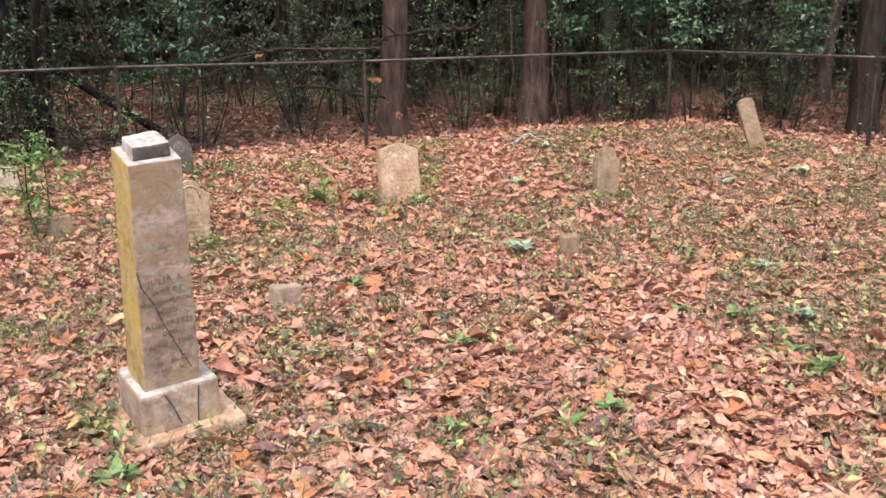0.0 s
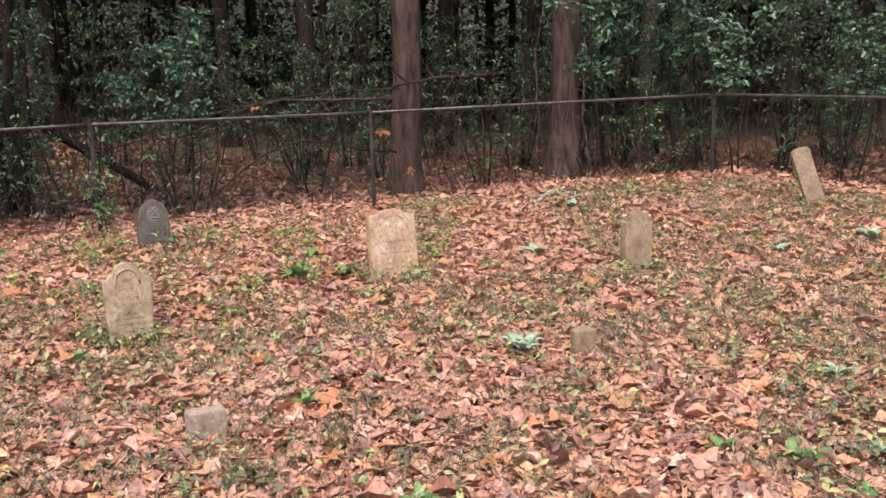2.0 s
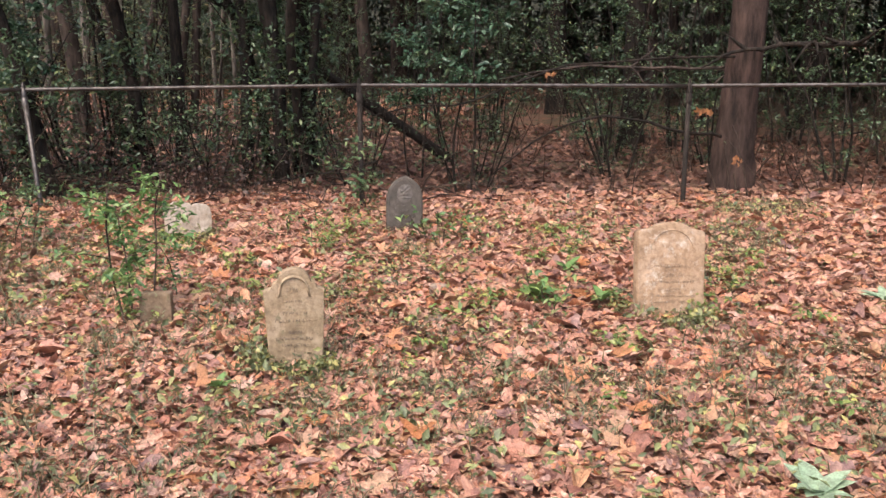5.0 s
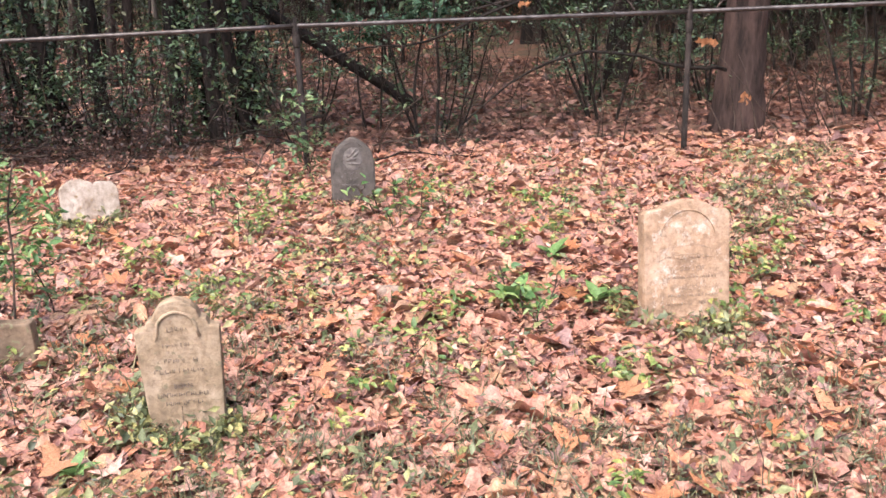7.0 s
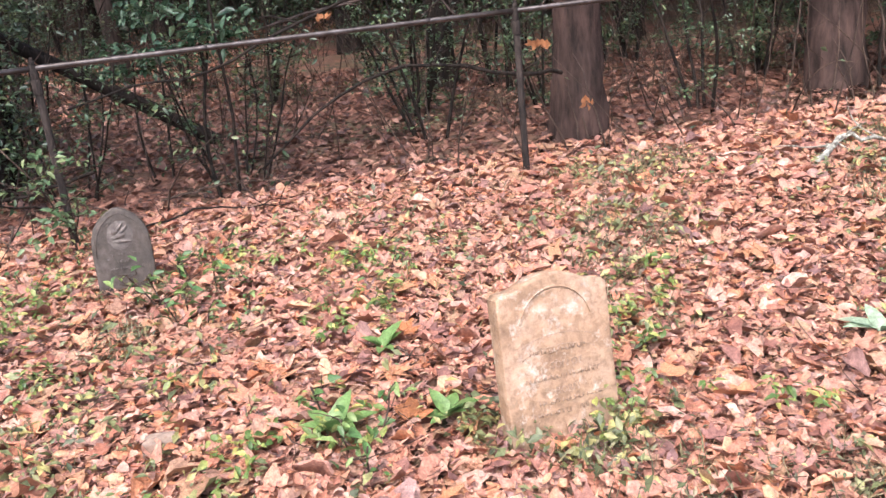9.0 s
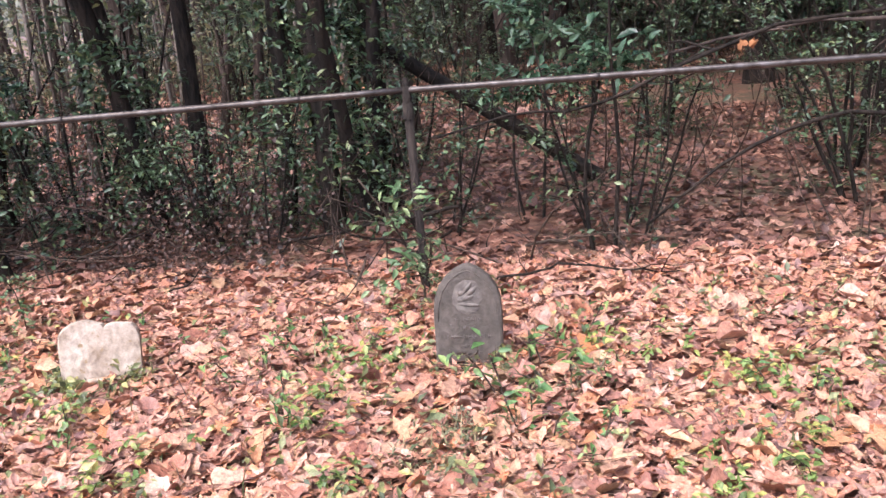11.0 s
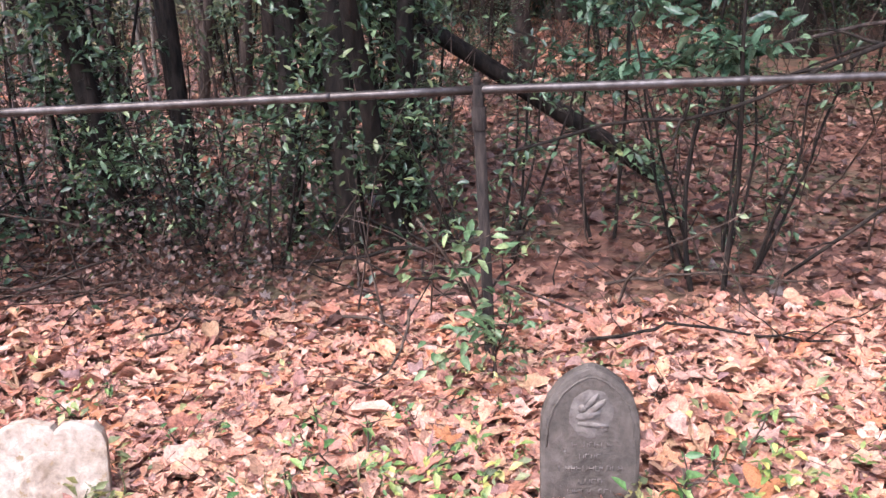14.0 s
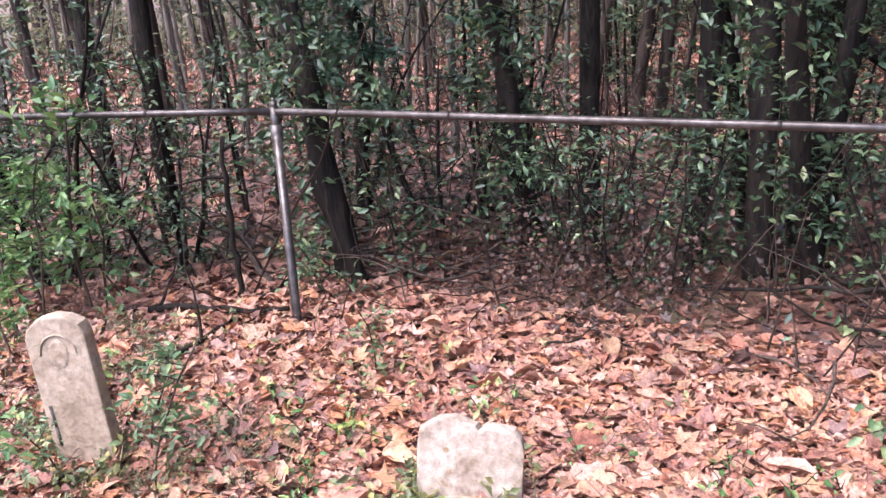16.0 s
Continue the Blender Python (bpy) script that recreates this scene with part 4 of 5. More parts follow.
branch("dead_vine", [g(1.5, 12.5, 0.0), (1.35, 12.55, 0.7), (1.42, 12.6, 1.5), (1.15, 12.65, 2.6)], 0.009, 0.004, TWIG, "bare grey vine climbing beside a pine trunk", 8, 15)
branch("dead_vine", [g(0.75, 12.5, 0.0), (0.85, 12.5, 0.6), (0.8, 12.6, 1.4), (0.95, 12.65, 2.4)], 0.007, 0.003, TWIG, "bare grey vine climbing beside a pine trunk", 7, 16)


def dead_leaf_spray(x, y, z, seed):
    """A few curled orange leaves still hanging on a twig."""
    ob = base("hanging_dead_leaves", pose(x, y, z), "curled bright orange dead leaves hanging on a twig", "leaves")
    r = np.random.default_rng(seed)
    tv, tf = lobed_leaf(1.2, 5, seed)
    for _ in range(4):
        d = Euler((r.uniform(1.2, 2.4), r.normal(0, 0.5), r.uniform(0, 6.28))).to_matrix()
        part("leaf", mesh_from("leaf", (np.array(d) @ (tv * r.uniform(0.05, 0.085)).T).T + r.normal(0, 0.025, 3), tf, True), ORANGE, ob)


ORANGE = leaf_material("orange_leaf", [(0.0, (0.38, 0.16, 0.07)), (1.0, (0.52, 0.26, 0.12))], 0.5, 0.2, 30)
dead_leaf_spray(-0.86, 11.05, 0.66, 1)
dead_leaf_spray(-0.62, 11.42, 0.2, 2)
dead_leaf_spray(-2.19, 10.83, 0.96, 3)

branch("fallen_branch", [g(-7.0, 9.9, 0.06), g(-6.6, 10.2, 0.1), g(-6.2, 10.4, 0.06)], 0.03, 0.02, GREY_BARK, "rotting grey log on the forest floor", 2, 11)
branch("fallen_branch", [g(-6.2, 8.3, 0.04), g(-6.9, 8.4, 0.1), g(-7.6, 8.7, 0.06)], 0.022, 0.012, GREY_BARK, "grey fallen limb under the trees", 4, 12)
branch("fallen_branch", [g(-3.6, 10.2, 0.3), g(-4.2, 10.05, 0.15), g(-4.9, 9.8, 0.04)], 0.012, 0.008, DARK_BARK, "dark stick propped in the undergrowth", 5, 13)
branch("fallen_branch", [g(-3.1, 9.75, 0.05), g(-2.8, 10.0, 0.1), g(-2.3, 10.2, 0.05)], 0.008, 0.004, DARK_BARK, "dark twiggy stick on the leaves", 6, 14)


def brush_pile(x, y, n, seed, spread_by=0.45, dark_wood=False):
    """A low heap of crossed dead sticks."""
    r = np.random.default_rng(seed)
    ob = base("brush_pile", pose(x, y, float(ground_z(x, y))), "low heap of dark dead sticks and leaves", "brush")
    for _ in range(n):
        a = r.uniform(0, 6.28)
        p, rad = limb((r.normal(0, spread_by), r.normal(0, spread_by), abs(r.normal(0.08, 0.1))), (math.cos(a), math.sin(a), r.normal(0.12, 0.25)), r.uniform(0.3, 0.9), r.uniform(0.003, 0.008) * (0.8 if dark_wood else 1.2), 0.0015, 0.2, r, 7)
        part("stick", mesh_from("stick", *tube(p, rad, 4), True), TWIG if not dark_wood and r.random() < 0.5 else DARK_BARK, ob)


brush_pile(-5.75, 9.4, 45, 1)
brush_pile(-6.6, 8.95, 40, 2)
brush_pile(-7.2, 7.6, 30, 3)
brush_pile(-3.9, 10.0, 20, 4, 0.35)
for bx, by, count, seed in ((-5.4, 9.2, 34, 5), (-6.3, 8.75, 30, 7)):
    brush_pile(bx, by, count, seed, 0.42, True)

# ---- brush: thin dead stems all through the wood ----
def outside(x, y, margin=0.0):
    """True where a place lies beyond the fence."""
    inside = np.ones_like(x, dtype=bool)
    for (a, b), (c, d) in zip(POSTS[:-1], POSTS[1:]):
        nx, ny = -(d - b), c - a
        inside &= ((x - a) * nx + (y - b) * ny) / math.hypot(nx, ny) < margin
    return ~inside


def scatter(n, x0, x1, y0, y1, keep=None):
    x, y = rng.uniform(x0, x1, n), rng.uniform(y0, y1, n)
    if keep is not None:
        k = keep(x, y)
        x, y = x[k], y[k]
    return x, y


bx, by = scatter(5200, -22, 11, 4, 24, lambda x, y: outside(x, y, 0.15) & (y > 0.25 * np.abs(x)))
stems = []
for x, y in zip(bx, by):
    h = rng.uniform(0.35, 1.5) * (1 if rng.random() < 0.8 else 1.9)
    p, rad = limb((x, y, float(ground_z(x, y)) - 0.03), (rng.normal(0, 0.45), rng.normal(0, 0.45), 1), h, rng.uniform(0.003, 0.009), 0.0015, 0.13, rng, 6)
    stems.append(tube(p, rad, 3))
thing("brush", mesh_from("brush", *join(stems)), TWIG, label="tangle of thin bare brown stems through the undergrowth", category="brush", kind="stuff")

# low green leaves in the brush
n = 30000
x, y = scatter(n, -22, 12, 4, 26, lambda x, y: outside(x, y, 0.1))
h = rng.gamma(1.6, 0.28, len(x))
c = np.stack([x, y, ground_z(x, y) + h], 1)
keep = np.array([noise.noise((a * 0.7, b * 0.7, 3.0)) > 0.04 for a, b in zip(x, y)])
c = c[keep]
thing("undergrowth", mesh_from("undergrowth", *spread(*LEAF_SMALL, turns(len(c), tilt=0.6), rng.uniform(0.03, 0.065, len(c)), c)), EVERGREEN,
      label="low glossy green undergrowth on the forest floor", category="undergrowth", kind="stuff")

# far woods: trunks and leaf masses out of reach
far_meshes = []
for i in range(4):
    r0 = (0.06, 0.1, 0.15, 0.2)[i]
    me = mesh_from("far_tree", *tube([(0, 0, -0.3), (rng.normal(0, 0.15), 0, 4), (rng.normal(0, 0.4), 0, 12)], [r0, r0 * 0.8, r0 * 0.4], 7), True)
    me.materials.append(GREY_BARK)
    far_meshes.append(me)
for i in range(230):
    a, d = rng.uniform(-0.15, 3.3), rng.uniform(15, 44)
    far = new("far_tree", far_meshes[i % 4])
    far.matrix_world = pose(-3 + d * math.cos(a), 6 + d * math.sin(a), -0.1, 0, 0, rng.uniform(0, 360))
    tagged(far, "bare grey-brown trunk in the far woods", "tree", "far trees")
n = 115000
a, d = rng.uniform(-0.25, 3.4, n), 14 + 34 * rng.random(n) ** 0.7
x, y = -3 + d * np.cos(a), 6 + d * np.sin(a)
clump = np.array([noise.noise((p * 0.33, q * 0.33, 1.0)) for p, q in zip(x, y)])
z = -0.1 + rng.gamma(2.0, 1.0, n) * np.where(a < 2.5, 2.3, 1.1) * (1 + 1.2 * np.clip(clump, -0.5, 1))
c = np.stack([x, y, z], 1)[(clump > -0.25) & ((a < 2.5) | (rng.random(n) < 0.05))]
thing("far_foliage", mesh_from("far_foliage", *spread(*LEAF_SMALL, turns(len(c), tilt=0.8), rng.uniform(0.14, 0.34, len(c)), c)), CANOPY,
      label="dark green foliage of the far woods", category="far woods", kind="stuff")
# a thicket of bushes that closes the view along the forest floor, coloured paler to the west for haze
# bright western haze is put into this pale leaf colour
HAZE_LEAF = leaf_material("haze_pale_leaf", [(0.0, (0.11, 0.13, 0.07)), (0.6, (0.21, 0.22, 0.12)), (1.0, (0.38, 0.33, 0.18))], 0.5, 0.35, 12)
n = 60000
a, d = rng.uniform(-0.2, 3.35, n), rng.uniform(17, 27, n)
hump = np.array([noise.noise((p * 9.0, q * 0.3, 6.0)) for p, q in zip(a, d)])
z = -0.15 + rng.gamma(1.5, 0.75, n) * (1 + 1.3 * np.clip(hump, -0.5, 1))
c = np.stack([-3 + d * np.cos(a), 6 + d * np.sin(a), z], 1)
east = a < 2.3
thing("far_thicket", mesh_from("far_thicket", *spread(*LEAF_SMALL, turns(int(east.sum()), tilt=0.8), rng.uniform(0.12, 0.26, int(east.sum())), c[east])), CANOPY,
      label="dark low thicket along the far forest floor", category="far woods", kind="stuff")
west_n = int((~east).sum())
thing("far_thicket", mesh_from("far_thicket", *spread(*LEAF_SMALL, turns(west_n, tilt=0.8), rng.uniform(0.09, 0.2, west_n), c[~east])), HAZE_LEAF,
      label="low green thicket in the western woods, paled to stand for haze", category="far woods", kind="stuff")
# understorey leaves hanging in the western wood, in the same haze-paled colour
n = 9000
a, d = rng.uniform(2.15, 3.2, n), rng.uniform(5.5, 17, n)
x, y = -3 + d * np.cos(a), 6 + d * np.sin(a)
clump = np.array([noise.noise((p * 0.8, q * 0.8, r_ * 0.5)) for p, q, r_ in zip(x, y, rng.uniform(0, 9, n))])
keep = (clump > 0.02) & outside(x, y, 0.4)
c = np.stack([x, y, 0.2 + rng.gamma(2.2, 0.75, n)], 1)[keep]
thing("understorey", mesh_from("understorey", *spread(*LEAF_SMALL, turns(len(c), tilt=0.6), rng.uniform(0.05, 0.1, len(c)), c)), HAZE_LEAF,
      label="thin yellow-green leaves hanging in the western wood", category="undergrowth", kind="stuff")
PALE_BARK = bark_material("pale_grey_bark", (0.09, 0.075, 0.065), (0.26, 0.225, 0.2), 14)
thin_meshes = []
for r0 in (0.018, 0.028, 0.042, 0.065):
    q, rad = limb((0, 0, -0.2), (0.04, 0.02, 1), 7.0, r0, r0 * 0.5, 0.03, rng, 14)
    me = mesh_from("thin_tree", *tube(q, rad, 6), True)
    me.materials.append((GREY_BARK, PALE_BARK, PALE_BARK, GREY_BARK)[len(thin_meshes)])
    thin_meshes.append(me)
for i in range(110):
    a, d = rng.uniform(2.1, 3.15), rng.uniform(6.0, 19)
    x, y = -3 + d * math.cos(a), 6 + d * math.sin(a)
    if outside(np.array([x]), np.array([y]), 0.8)[0]:
        slim = new("thin_tree", thin_meshes[i % 4])
        slim.matrix_world = pose(x, y, float(ground_z(x, y)), rng.normal(0, 3), rng.normal(0, 3), rng.uniform(0, 360))
        tagged(slim, "slender bare grey-brown trunk standing in the wood", "tree", "thin trees")
# backdrop sheet added for distant woods, closing the north and east
m_, n_, l_, b_ = material("distant_woods")
c_ = n_.new("ShaderNodeTexCoord")
mp_ = n_.new("ShaderNodeMapping")
mp_.inputs["Scale"].default_value = (1, 1, 0.25)
l_.new(c_.outputs["Object"], mp_.inputs[0])
t_ = n_.new("ShaderNodeTexNoise")
t_.inputs["Scale"].default_value, t_.inputs["Detail"].default_value = 1.1, 8
l_.new(mp_.outputs[0], t_.inputs["Vector"])
# gloom of the deep woods is put into these dark colours
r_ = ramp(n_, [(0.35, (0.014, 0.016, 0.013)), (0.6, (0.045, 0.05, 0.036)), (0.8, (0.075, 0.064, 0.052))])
l_.new(t_.outputs[0], r_.inputs[0])
l_.new(r_.outputs[0], b_.inputs["Base Color"])
b_.inputs["Roughness"].default_value = 0.9
ang = np.linspace(-0.5, 2.55, 60)
ring = np.stack([-3 + 56 * np.cos(ang), 6 + 56 * np.sin(ang)], 1)
low, high = np.column_stack([ring, np.full(60, -0.5)]), np.column_stack([ring, 13 + 2 * np.sin(ang * 23) + np.cos(ang * 61)])
i_ = np.arange(59)
thing("backdrop", mesh_from("backdrop", np.vstack([low, high]), np.stack([i_ + 1, i_, i_ + 60, i_ + 61], 1), True), m_, label="backdrop sheet coloured as dim distant woods", category="backdrop", kind="structure")

# unseen high canopy added to shade the wood, thinner to the west
n = 80000
x, y = scatter(n, -30, 20, 2, 45, lambda x, y: outside(x, y, 0.5) | ((x < -2.6) & outside(x, y, -1.2)))
clump = np.array([noise.noise((p * 0.3, q * 0.3, 9.0)) for p, q in zip(x, y)])
west = np.arctan2(y - 6.5, x + 2) > 2.25
# the overhang inside the fence is added only to darken the clearing's west side
over_clearing = ~outside(x, y, 0.5)
lim = np.where(over_clearing, 0.1, np.where(west, np.where(x < -8, 0.9, 0.6), np.where(y < 16, np.where(x > 0.4, 0.6, np.where((y < 14) & (x < -1), 0.65, np.where(y < 13.5, 0.3, 0.0))), -0.6)))
x, y = x[clump > lim], y[clump > lim]
c = np.stack([x, y, rng.uniform(4.2, 9.5, len(x))], 1)
thing("tree_canopy", mesh_from("tree_canopy", *spread(*LEAF_SMALL, turns(len(c), tilt=0.5), rng.uniform(0.5, 1.0, len(c)), c)), CANOPY,
      label="unseen leaf canopy added overhead to shade the woods and clearing edge", category="canopy", kind="stuff")

# ---- leaf litter, weeds and grass in the clearing ----
def star_leaf(curl, deep, stretch, seed):
    """A fallen plane or oak leaf with deep pointed lobes, warped and torn."""
    r = np.random.default_rng(seed)
    a = np.linspace(-2.35, 2.35, 11) + r.normal(0, 0.07, 11)
    tip = 0.58 - 0.09 * np.abs(a) / 2.35
    d = np.where(np.arange(11) % 2 == 0, tip, tip * deep) * r.uniform(0.82, 1.12, 11)
    x, y = d * np.sin(a) / stretch, d * np.cos(a) * stretch
    z = curl * (x * x + 0.4 * y * y) + 0.06 * np.sin(a * 1.7 + r.uniform(0, 6)) + r.normal(0, 0.035, 11)
    v = np.vstack([[(0, -0.03, 0)], np.stack([x, y, z], 1), [(-0.012, -0.1, 0), (0.012, -0.1, 0), (0.05, -0.62, 0.05)]])
    return v, np.array([(0, i, i + 1) for i in range(1, 11)] + [(12, 14, 13)])


def rolled_leaf(turn, seed):
    """A dry leaf rolled into a long open gutter with a ragged rim."""
    r = np.random.default_rng(seed)
    v = []
    for i, y in enumerate(np.linspace(-0.5, 0.5, 5)):
        half = 0.24 * (1 - (1.7 * y) ** 2 * 0.9) * r.uniform(0.75, 1.15) + 0.02
        for side in (-1, 0, 1):
            v.append((side * half, y, turn * half * abs(side) * r.uniform(0.7, 1.3) + 0.05 * math.sin(3 * y)))
    f = []
    for i in range(4):
        for j in range(2):
            p = i * 3 + j
            f += [(p, p + 1, p + 4), (p, p + 4, p + 3)]
    return np.array(v), np.array(f)


stars = [star_leaf(cu, dp, st, sd) for cu, dp, st, sd in ((0.3, 0.5, 1.0, 1), (-0.4, 0.42, 1.15, 2), (0.7, 0.55, 0.95, 3), (-0.7, 0.48, 1.25, 4), (0.2, 0.6, 1.35, 5), (0.9, 0.4, 1.1, 6), (-0.3, 0.5, 1.5, 7))]
rolls = [rolled_leaf(tn, sd) for tn, sd in ((0.9, 1), (-0.8, 2), (1.5, 3), (0.5, 4))]
broad = [broad_leaf(cu, pt, sd) for cu, pt, sd in ((0.4, 3, 1), (-0.5, 3, 2), (0.8, 2, 3), (-0.8, 4, 4), (1.0, 3, 5))]
scraps = [crumpled_leaf(sd) for sd in range(1, 8)]
ovals = [oval_leaf(0.5, 0.16, 0.3), oval_leaf(0.36, -0.12, 0.25)]


def litter(x, y, size, shapes, tilt, low, high):
    which = rng.integers(0, len(shapes), len(x))
    pieces = []
    for i, (tv, tf) in enumerate(shapes):
        s = which == i
        k = int(s.sum())
        pieces.append(spread(tv, tf, turns(k, tilt=tilt), size[s], on_ground(x[s], y[s], rng.uniform(low, high, k))))
    return join(pieces)


def clearing(x, y):
    return ~outside(x, y, 0.5) & (x - 0.2 < 0.75 * (y - 0.2)) & (0.2 - x < 1.2 * (y - 0.7))


x, y = scatter(150000, -8.6, 5.5, 1.6, 12.6, clearing)
under = litter(x, y, 0.035 + 0.06 * rng.random(len(x)), scraps, 0.3, 0.0, 0.035)
x, y = scatter(82000, -8.6, 5.5, 1.6, 12.6, clearing)
over = litter(x, y, 0.05 + 0.1 * rng.random(len(x)) ** 2.2, stars + stars + stars + broad + rolls + ovals, 0.24, 0.02, 0.055)
x, y = scatter(90000, -8.6, 5.5, 1.6, 10.5, clearing)
bits = litter(x, y, 0.014 + 0.035 * rng.random(len(x)) ** 1.5, rolls + scraps[:3], 0.4, 0.035, 0.062)
x, y = scatter(75000, -10, 8, -3, 12.6, lambda x, y: ~outside(x, y, 0.5) & ~clearing(x, y))
beside = spread(*small_leaf(0.8, 0.15), turns(len(x), tilt=0.3), rng.uniform(0.05, 0.12, len(x)), on_ground(x, y, rng.uniform(0.0, 0.04, len(x))))
thing("leaf_litter", mesh_from("leaf_litter", *join([under, over, bits, beside]), True), LITTER, label="wet salmon and rust fallen leaves covering the clearing", category="leaves", kind="stuff")
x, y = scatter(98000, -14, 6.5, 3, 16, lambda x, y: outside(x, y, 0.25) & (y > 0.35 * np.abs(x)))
thing("forest_litter", mesh_from("forest_litter", *litter(x, y, 0.035 + 0.075 * rng.random(len(x)) ** 1.6, scraps + stars, 0.3, 0.005, 0.05), True), SHADED_LITTER,
      label="dull brown fallen leaves on the forest floor, shade in their colour", category="leaves", kind="stuff")
# western floor takes the brighter leaf colour to stand for stronger light there
x, y = scatter(42000, -28, -6, 3, 26, lambda x, y: outside(x, y, 0.6) & ((x < -14) | (y > 16) | (rng.random(len(x)) < 0.3)))
thing("western_litter", mesh_from("western_litter", *spread(*small_leaf(0.8, 0.15), turns(len(x), tilt=0.3), rng.uniform(0.09, 0.2, len(x)), on_ground(x, y, rng.uniform(0.0, 0.05, len(x))))), LITTER,
      label="orange-brown fallen leaves, coloured bright for the light in the western woods", category="leaves", kind="stuff")
# dead leaves in the brush; their dark colour also carries the shaded band
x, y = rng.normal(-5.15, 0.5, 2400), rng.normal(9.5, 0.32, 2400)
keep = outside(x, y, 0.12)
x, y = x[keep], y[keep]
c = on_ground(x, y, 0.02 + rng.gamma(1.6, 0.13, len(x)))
thing("dead_brush", mesh_from("dead_brush", *spread(*scraps[2], turns(len(c), tilt=0.7), rng.uniform(0.018, 0.045, len(c)), c)), DEAD, label="brown dead leaves caught in the brush, darkened for the shaded band", category="brush", kind="stuff")


def patchy(x, y, f, lim, seed):
    return np.array([noise.noise((a * f, b * f, seed)) for a, b in zip(x, y)]) > lim


def thinned(x, y, f, middle, seed):
    """Keep places by chance, more of them where the noise is high."""
    d = np.array([noise.noise((a * f, b * f, seed)) for a, b in zip(x, y)])
    return rng.random(len(x)) < np.clip(middle + 0.9 * d, 0.03, 0.9)


x, y = scatter(20000, -8, 6, 1.6, 12.3, lambda x, y: ~outside(x, y, -0.1) & thinned(x, y, 1.3, 0.34 - 0.22 * ((x < -0.5) & (y > 7.9)) + 0.14 * (x > 1.3) + 0.1 * ((x < -0.7) & (y < 7.5)), 5.0))
c = on_ground(x, y) + np.stack([np.zeros(len(x)), np.zeros(len(x)), rng.uniform(0.04, 0.11, len(x))], 1)
c = np.repeat(c, 6, 0) + rng.normal(0, 1, (len(c) * 6, 3)) * (0.022, 0.022, 0.02)
thing("ground_weeds", mesh_from("ground_weeds", *spread(*LEAF_SMALL, turns(len(c), tilt=0.5), 0.016 + 0.046 * rng.random(len(c)) ** 1.5, c)), WEED,
      label="small green weeds pushing through the leaves", category="weeds", kind="stuff")
TUFT = leaf_material("weed_tuft", [(0.0, (0.075, 0.085, 0.05)), (0.4, (0.14, 0.155, 0.085)), (0.8, (0.22, 0.225, 0.12)), (1.0, (0.36, 0.31, 0.18))], 0.5, 0.2, 40)
x, y = scatter(13500, -8, 6, 1.6, 12.3, lambda x, y: ~outside(x, y, -0.1) & patchy(x, y, 1.15, 0.06 + 0.4 * ((x < -0.5) & (y > 7.6)) - 0.24 * (x > 1.1) - 0.2 * ((x < -0.6) & (y < 7.0)) - 0.08 * (y < 7.6), 5.0))
root = on_ground(x, y, 0.015)
c = np.repeat(root, 13, 0) + rng.normal(0, 1, (len(root) * 13, 3)) * (0.028, 0.028, 0.004)
blades = spread(*blade(0.45), turns(len(c), tilt=0.55), rng.uniform(0.035, 0.115, len(c)), c)
c = np.repeat(root, 9, 0) + rng.normal(0, 1, (len(root) * 9, 3)) * (0.036, 0.036, 0.0) + np.stack([np.zeros(len(root) * 9), np.zeros(len(root) * 9), rng.uniform(0.02, 0.085, len(root) * 9)], 1)
leaflets = spread(*small_leaf(0.38), turns(len(c), tilt=0.6), rng.uniform(0.014, 0.034, len(c)), c)
thing("weed_tufts", mesh_from("weed_tufts", *join([blades, leaflets])), TUFT, label="olive grey-green tufts of weed standing in the leaves", category="weeds", kind="stuff")
x, y = scatter(2100, -6.5, 0.6, 6.3, 9.4, lambda x, y: ~outside(x, y, -0.3) & patchy(x, y, 1.9, 0.2, 2.0))
root = on_ground(x, y, 0.03)
lift = rng.uniform(0.02, 0.085, len(root))
c = np.repeat(root + np.stack([0 * lift, 0 * lift, lift], 1), 7, 0) + rng.normal(0, 1, (len(root) * 7, 3)) * (0.014, 0.014, 0.012)
thing("seedling_sprigs", mesh_from("seedling_sprigs", *spread(*oval_leaf(0.48, 0.1, 0.2), turns(len(c), tilt=0.4), rng.uniform(0.02, 0.05, len(c)), c), True), SPRIG,
      label="small bright green and yellow sprigs among the leaves", category="weeds", kind="stuff")
x, y = scatter(16000, -8, 6, 1.6, 12.3, lambda x, y: ~outside(x, y, -0.1) & patchy(x, y, 0.7, 0.08 - 0.35 * ((x > 1.3) & (y < 9.5)), 8.0))
c = on_ground(x, y)
thing("grass", mesh_from("grass", *spread(*blade(), turns(len(c), tilt=0.4), rng.uniform(0.05, 0.14, len(c)), c)), GRASS,
      label="thin straw-green grass between fallen leaves", category="grass", kind="stuff")

# weeds and blades crowding the feet of the stones
feet = [(MONUMENT, 0.24, 60), (BROAD, 0.2, 90), (NARROW, 0.14, 50), (SCROLLED, 0.16, 110), (POINTED, 0.18, 20), (LOW_WHITE, 0.19, 80), (FENCE_LEAN, 0.18, 70), (FAR_LEAN, 0.15, 40)]
lx, ly = [], []
for (fx, fy, *_), reach, count in feet:
    ang, far_out = rng.uniform(0, 6.28, count), reach * rng.uniform(0.85, 1.5, count)
    lx.append(fx + np.cos(ang) * far_out)
    ly.append(fy + np.sin(ang) * far_out * 0.6 - 0.03)
x, y = np.concatenate(lx), np.concatenate(ly)
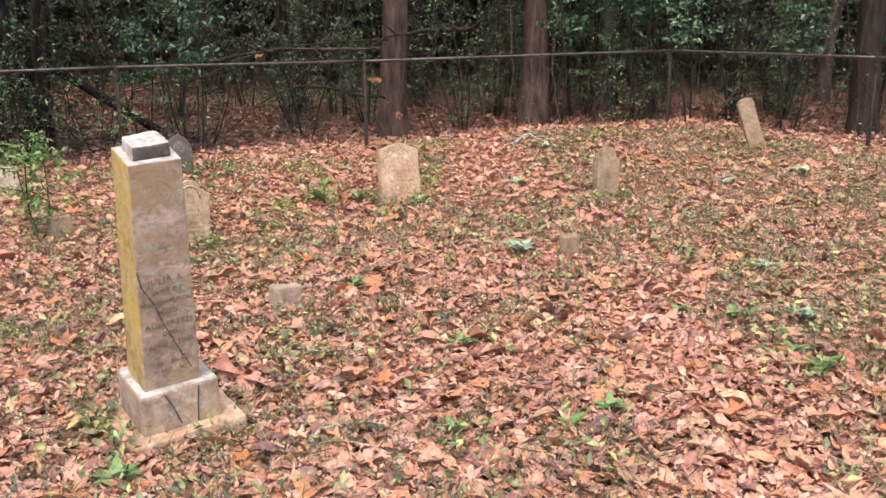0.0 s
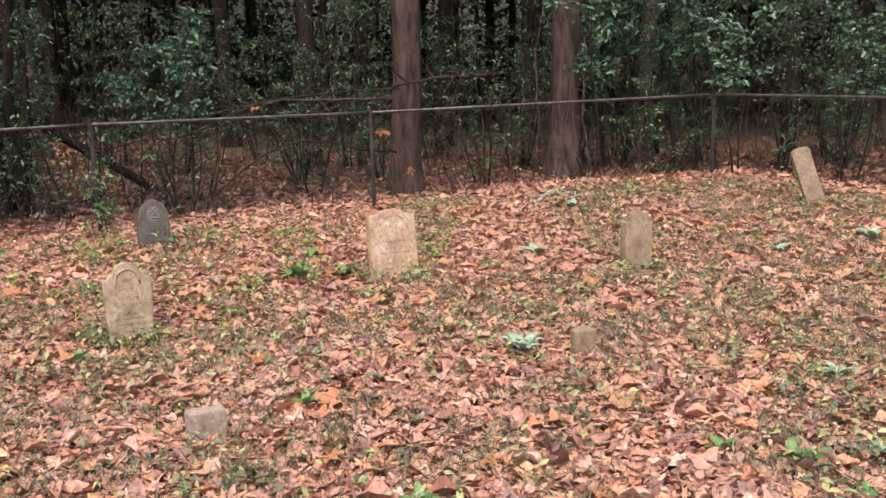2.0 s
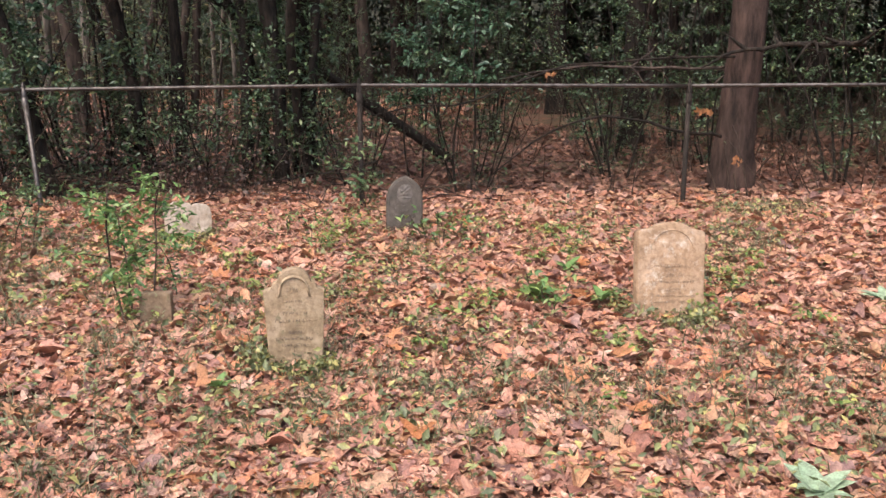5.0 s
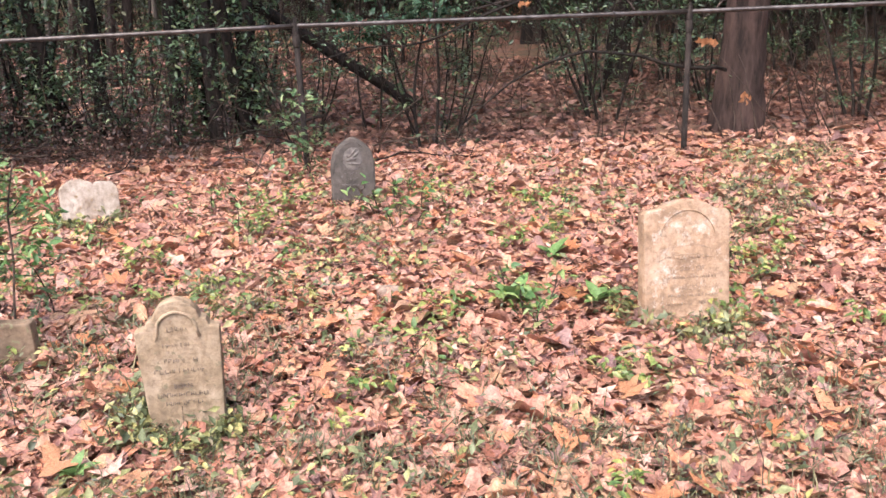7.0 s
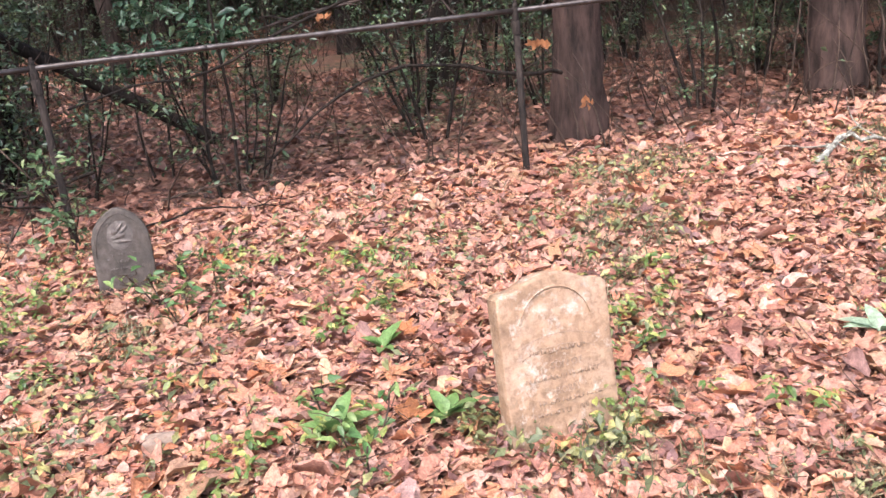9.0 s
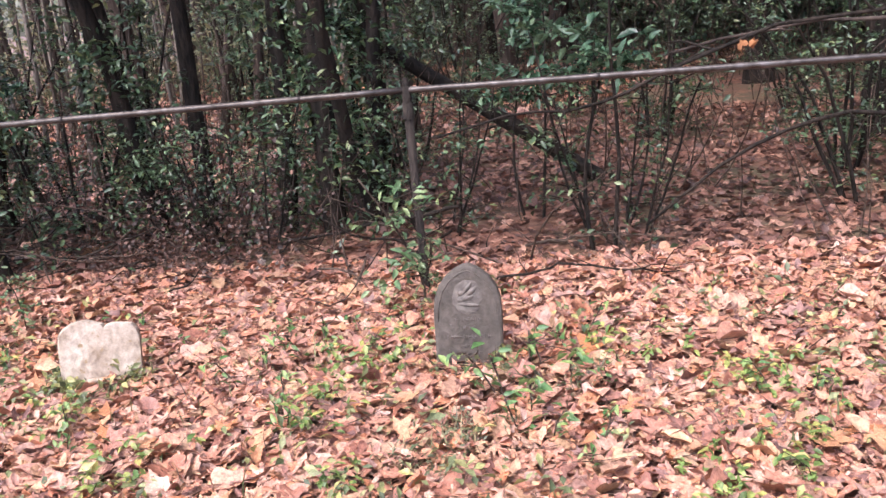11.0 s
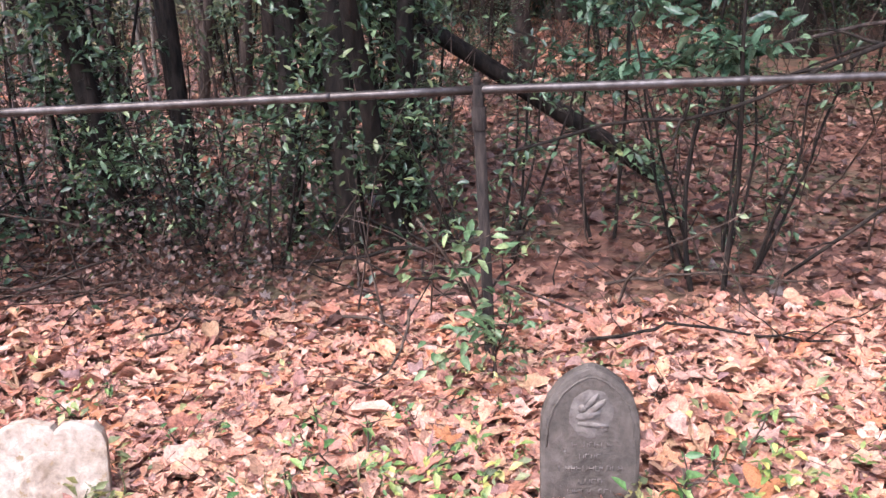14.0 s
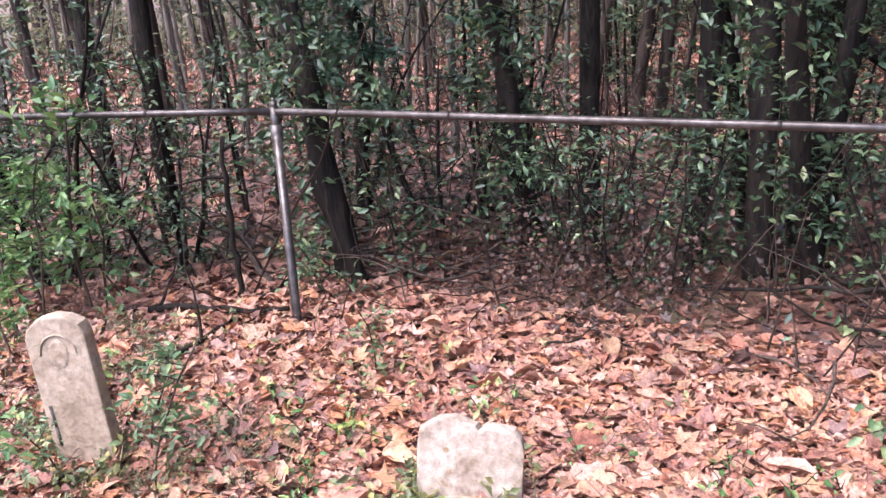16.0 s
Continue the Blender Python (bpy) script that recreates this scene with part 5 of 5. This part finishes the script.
c = np.repeat(on_ground(x, y, 0.06), 4, 0) + rng.normal(0, 1, (len(x) * 4, 3)) * (0.02, 0.02, 0.025)
thing("stone_foot_weeds", mesh_from("stone_foot_weeds", *spread(*LEAF_SMALL, turns(len(c), tilt=0.7), rng.uniform(0.025, 0.06, len(c)), c)), WEED,
      label="small green and yellow weeds round the gravestones", category="weeds", kind="stuff")
c = np.repeat(on_ground(x, y, 0.0), 2, 0) + rng.normal(0, 1, (len(x) * 2, 3)) * (0.02, 0.02, 0)
thing("stone_foot_grass", mesh_from("stone_foot_grass", *spread(*blade(0.3), turns(len(c), tilt=0.35), rng.uniform(0.04, 0.12, len(c)), c)), GRASS,
      label="thin grass round the feet of the gravestones", category="grass", kind="stuff")

# dead twigs and straws lying in the leaves
x, y = scatter(5200, -8, 6, 1.6, 12.3, lambda x, y: ~outside(x, y, 0.2))
sticks = []
for a, b in zip(x, y):
    p, rad = limb((a, b, float(ground_z(a, b)) + rng.uniform(0.035, 0.075)), (rng.normal(), rng.normal(), rng.normal(0, 0.1)), rng.uniform(0.05, 0.28), rng.uniform(0.0012, 0.003), 0.001, 0.2, rng, 4)
    sticks.append(tube(p, rad, 3))
thing("ground_twigs", mesh_from("ground_twigs", *join(sticks)), TWIG, label="thin dead twigs and straws among fallen leaves", category="twigs", kind="stuff")

# large loose leaves lying on top, each a piece of the ground's cover
big = []
for i, (tv, tf) in enumerate(stars[:4] + broad[:1]):
    me = mesh_from("leaf", tv, tf, True)
    big.append(me)
LOOSE = leaf_material("loose_leaf", [(0.0, (0.46, 0.18, 0.07)), (0.35, (0.54, 0.25, 0.12)), (0.7, (0.57, 0.31, 0.17)), (1.0, (0.6, 0.38, 0.245))], 0.4, 0.1, 22, 0.7, True)
for me in big:
    me.materials.append(LOOSE)
ground_ob = bpy.data.objects["ground"]
x, y = scatter(1500, -6, 3.2, 2.2, 9.5, lambda x, y: ~outside(x, y, -0.2) & (x - 0.2 < 0.7 * (y - 0.2)) & (0.2 - x < 0.85 * (y - 0.6)))
for i in range(300):
    ob = new("leaf", big[i % 5])
    ob.parent = ground_ob
    ob.matrix_basis = (pose(x[i], y[i], float(ground_z(x[i], y[i])) + rng.uniform(0.055, 0.07), rng.normal(0, 11), rng.normal(0, 11), rng.uniform(0, 360))
                       @ Matrix.Scale(rng.uniform(0.09, 0.16), 4))
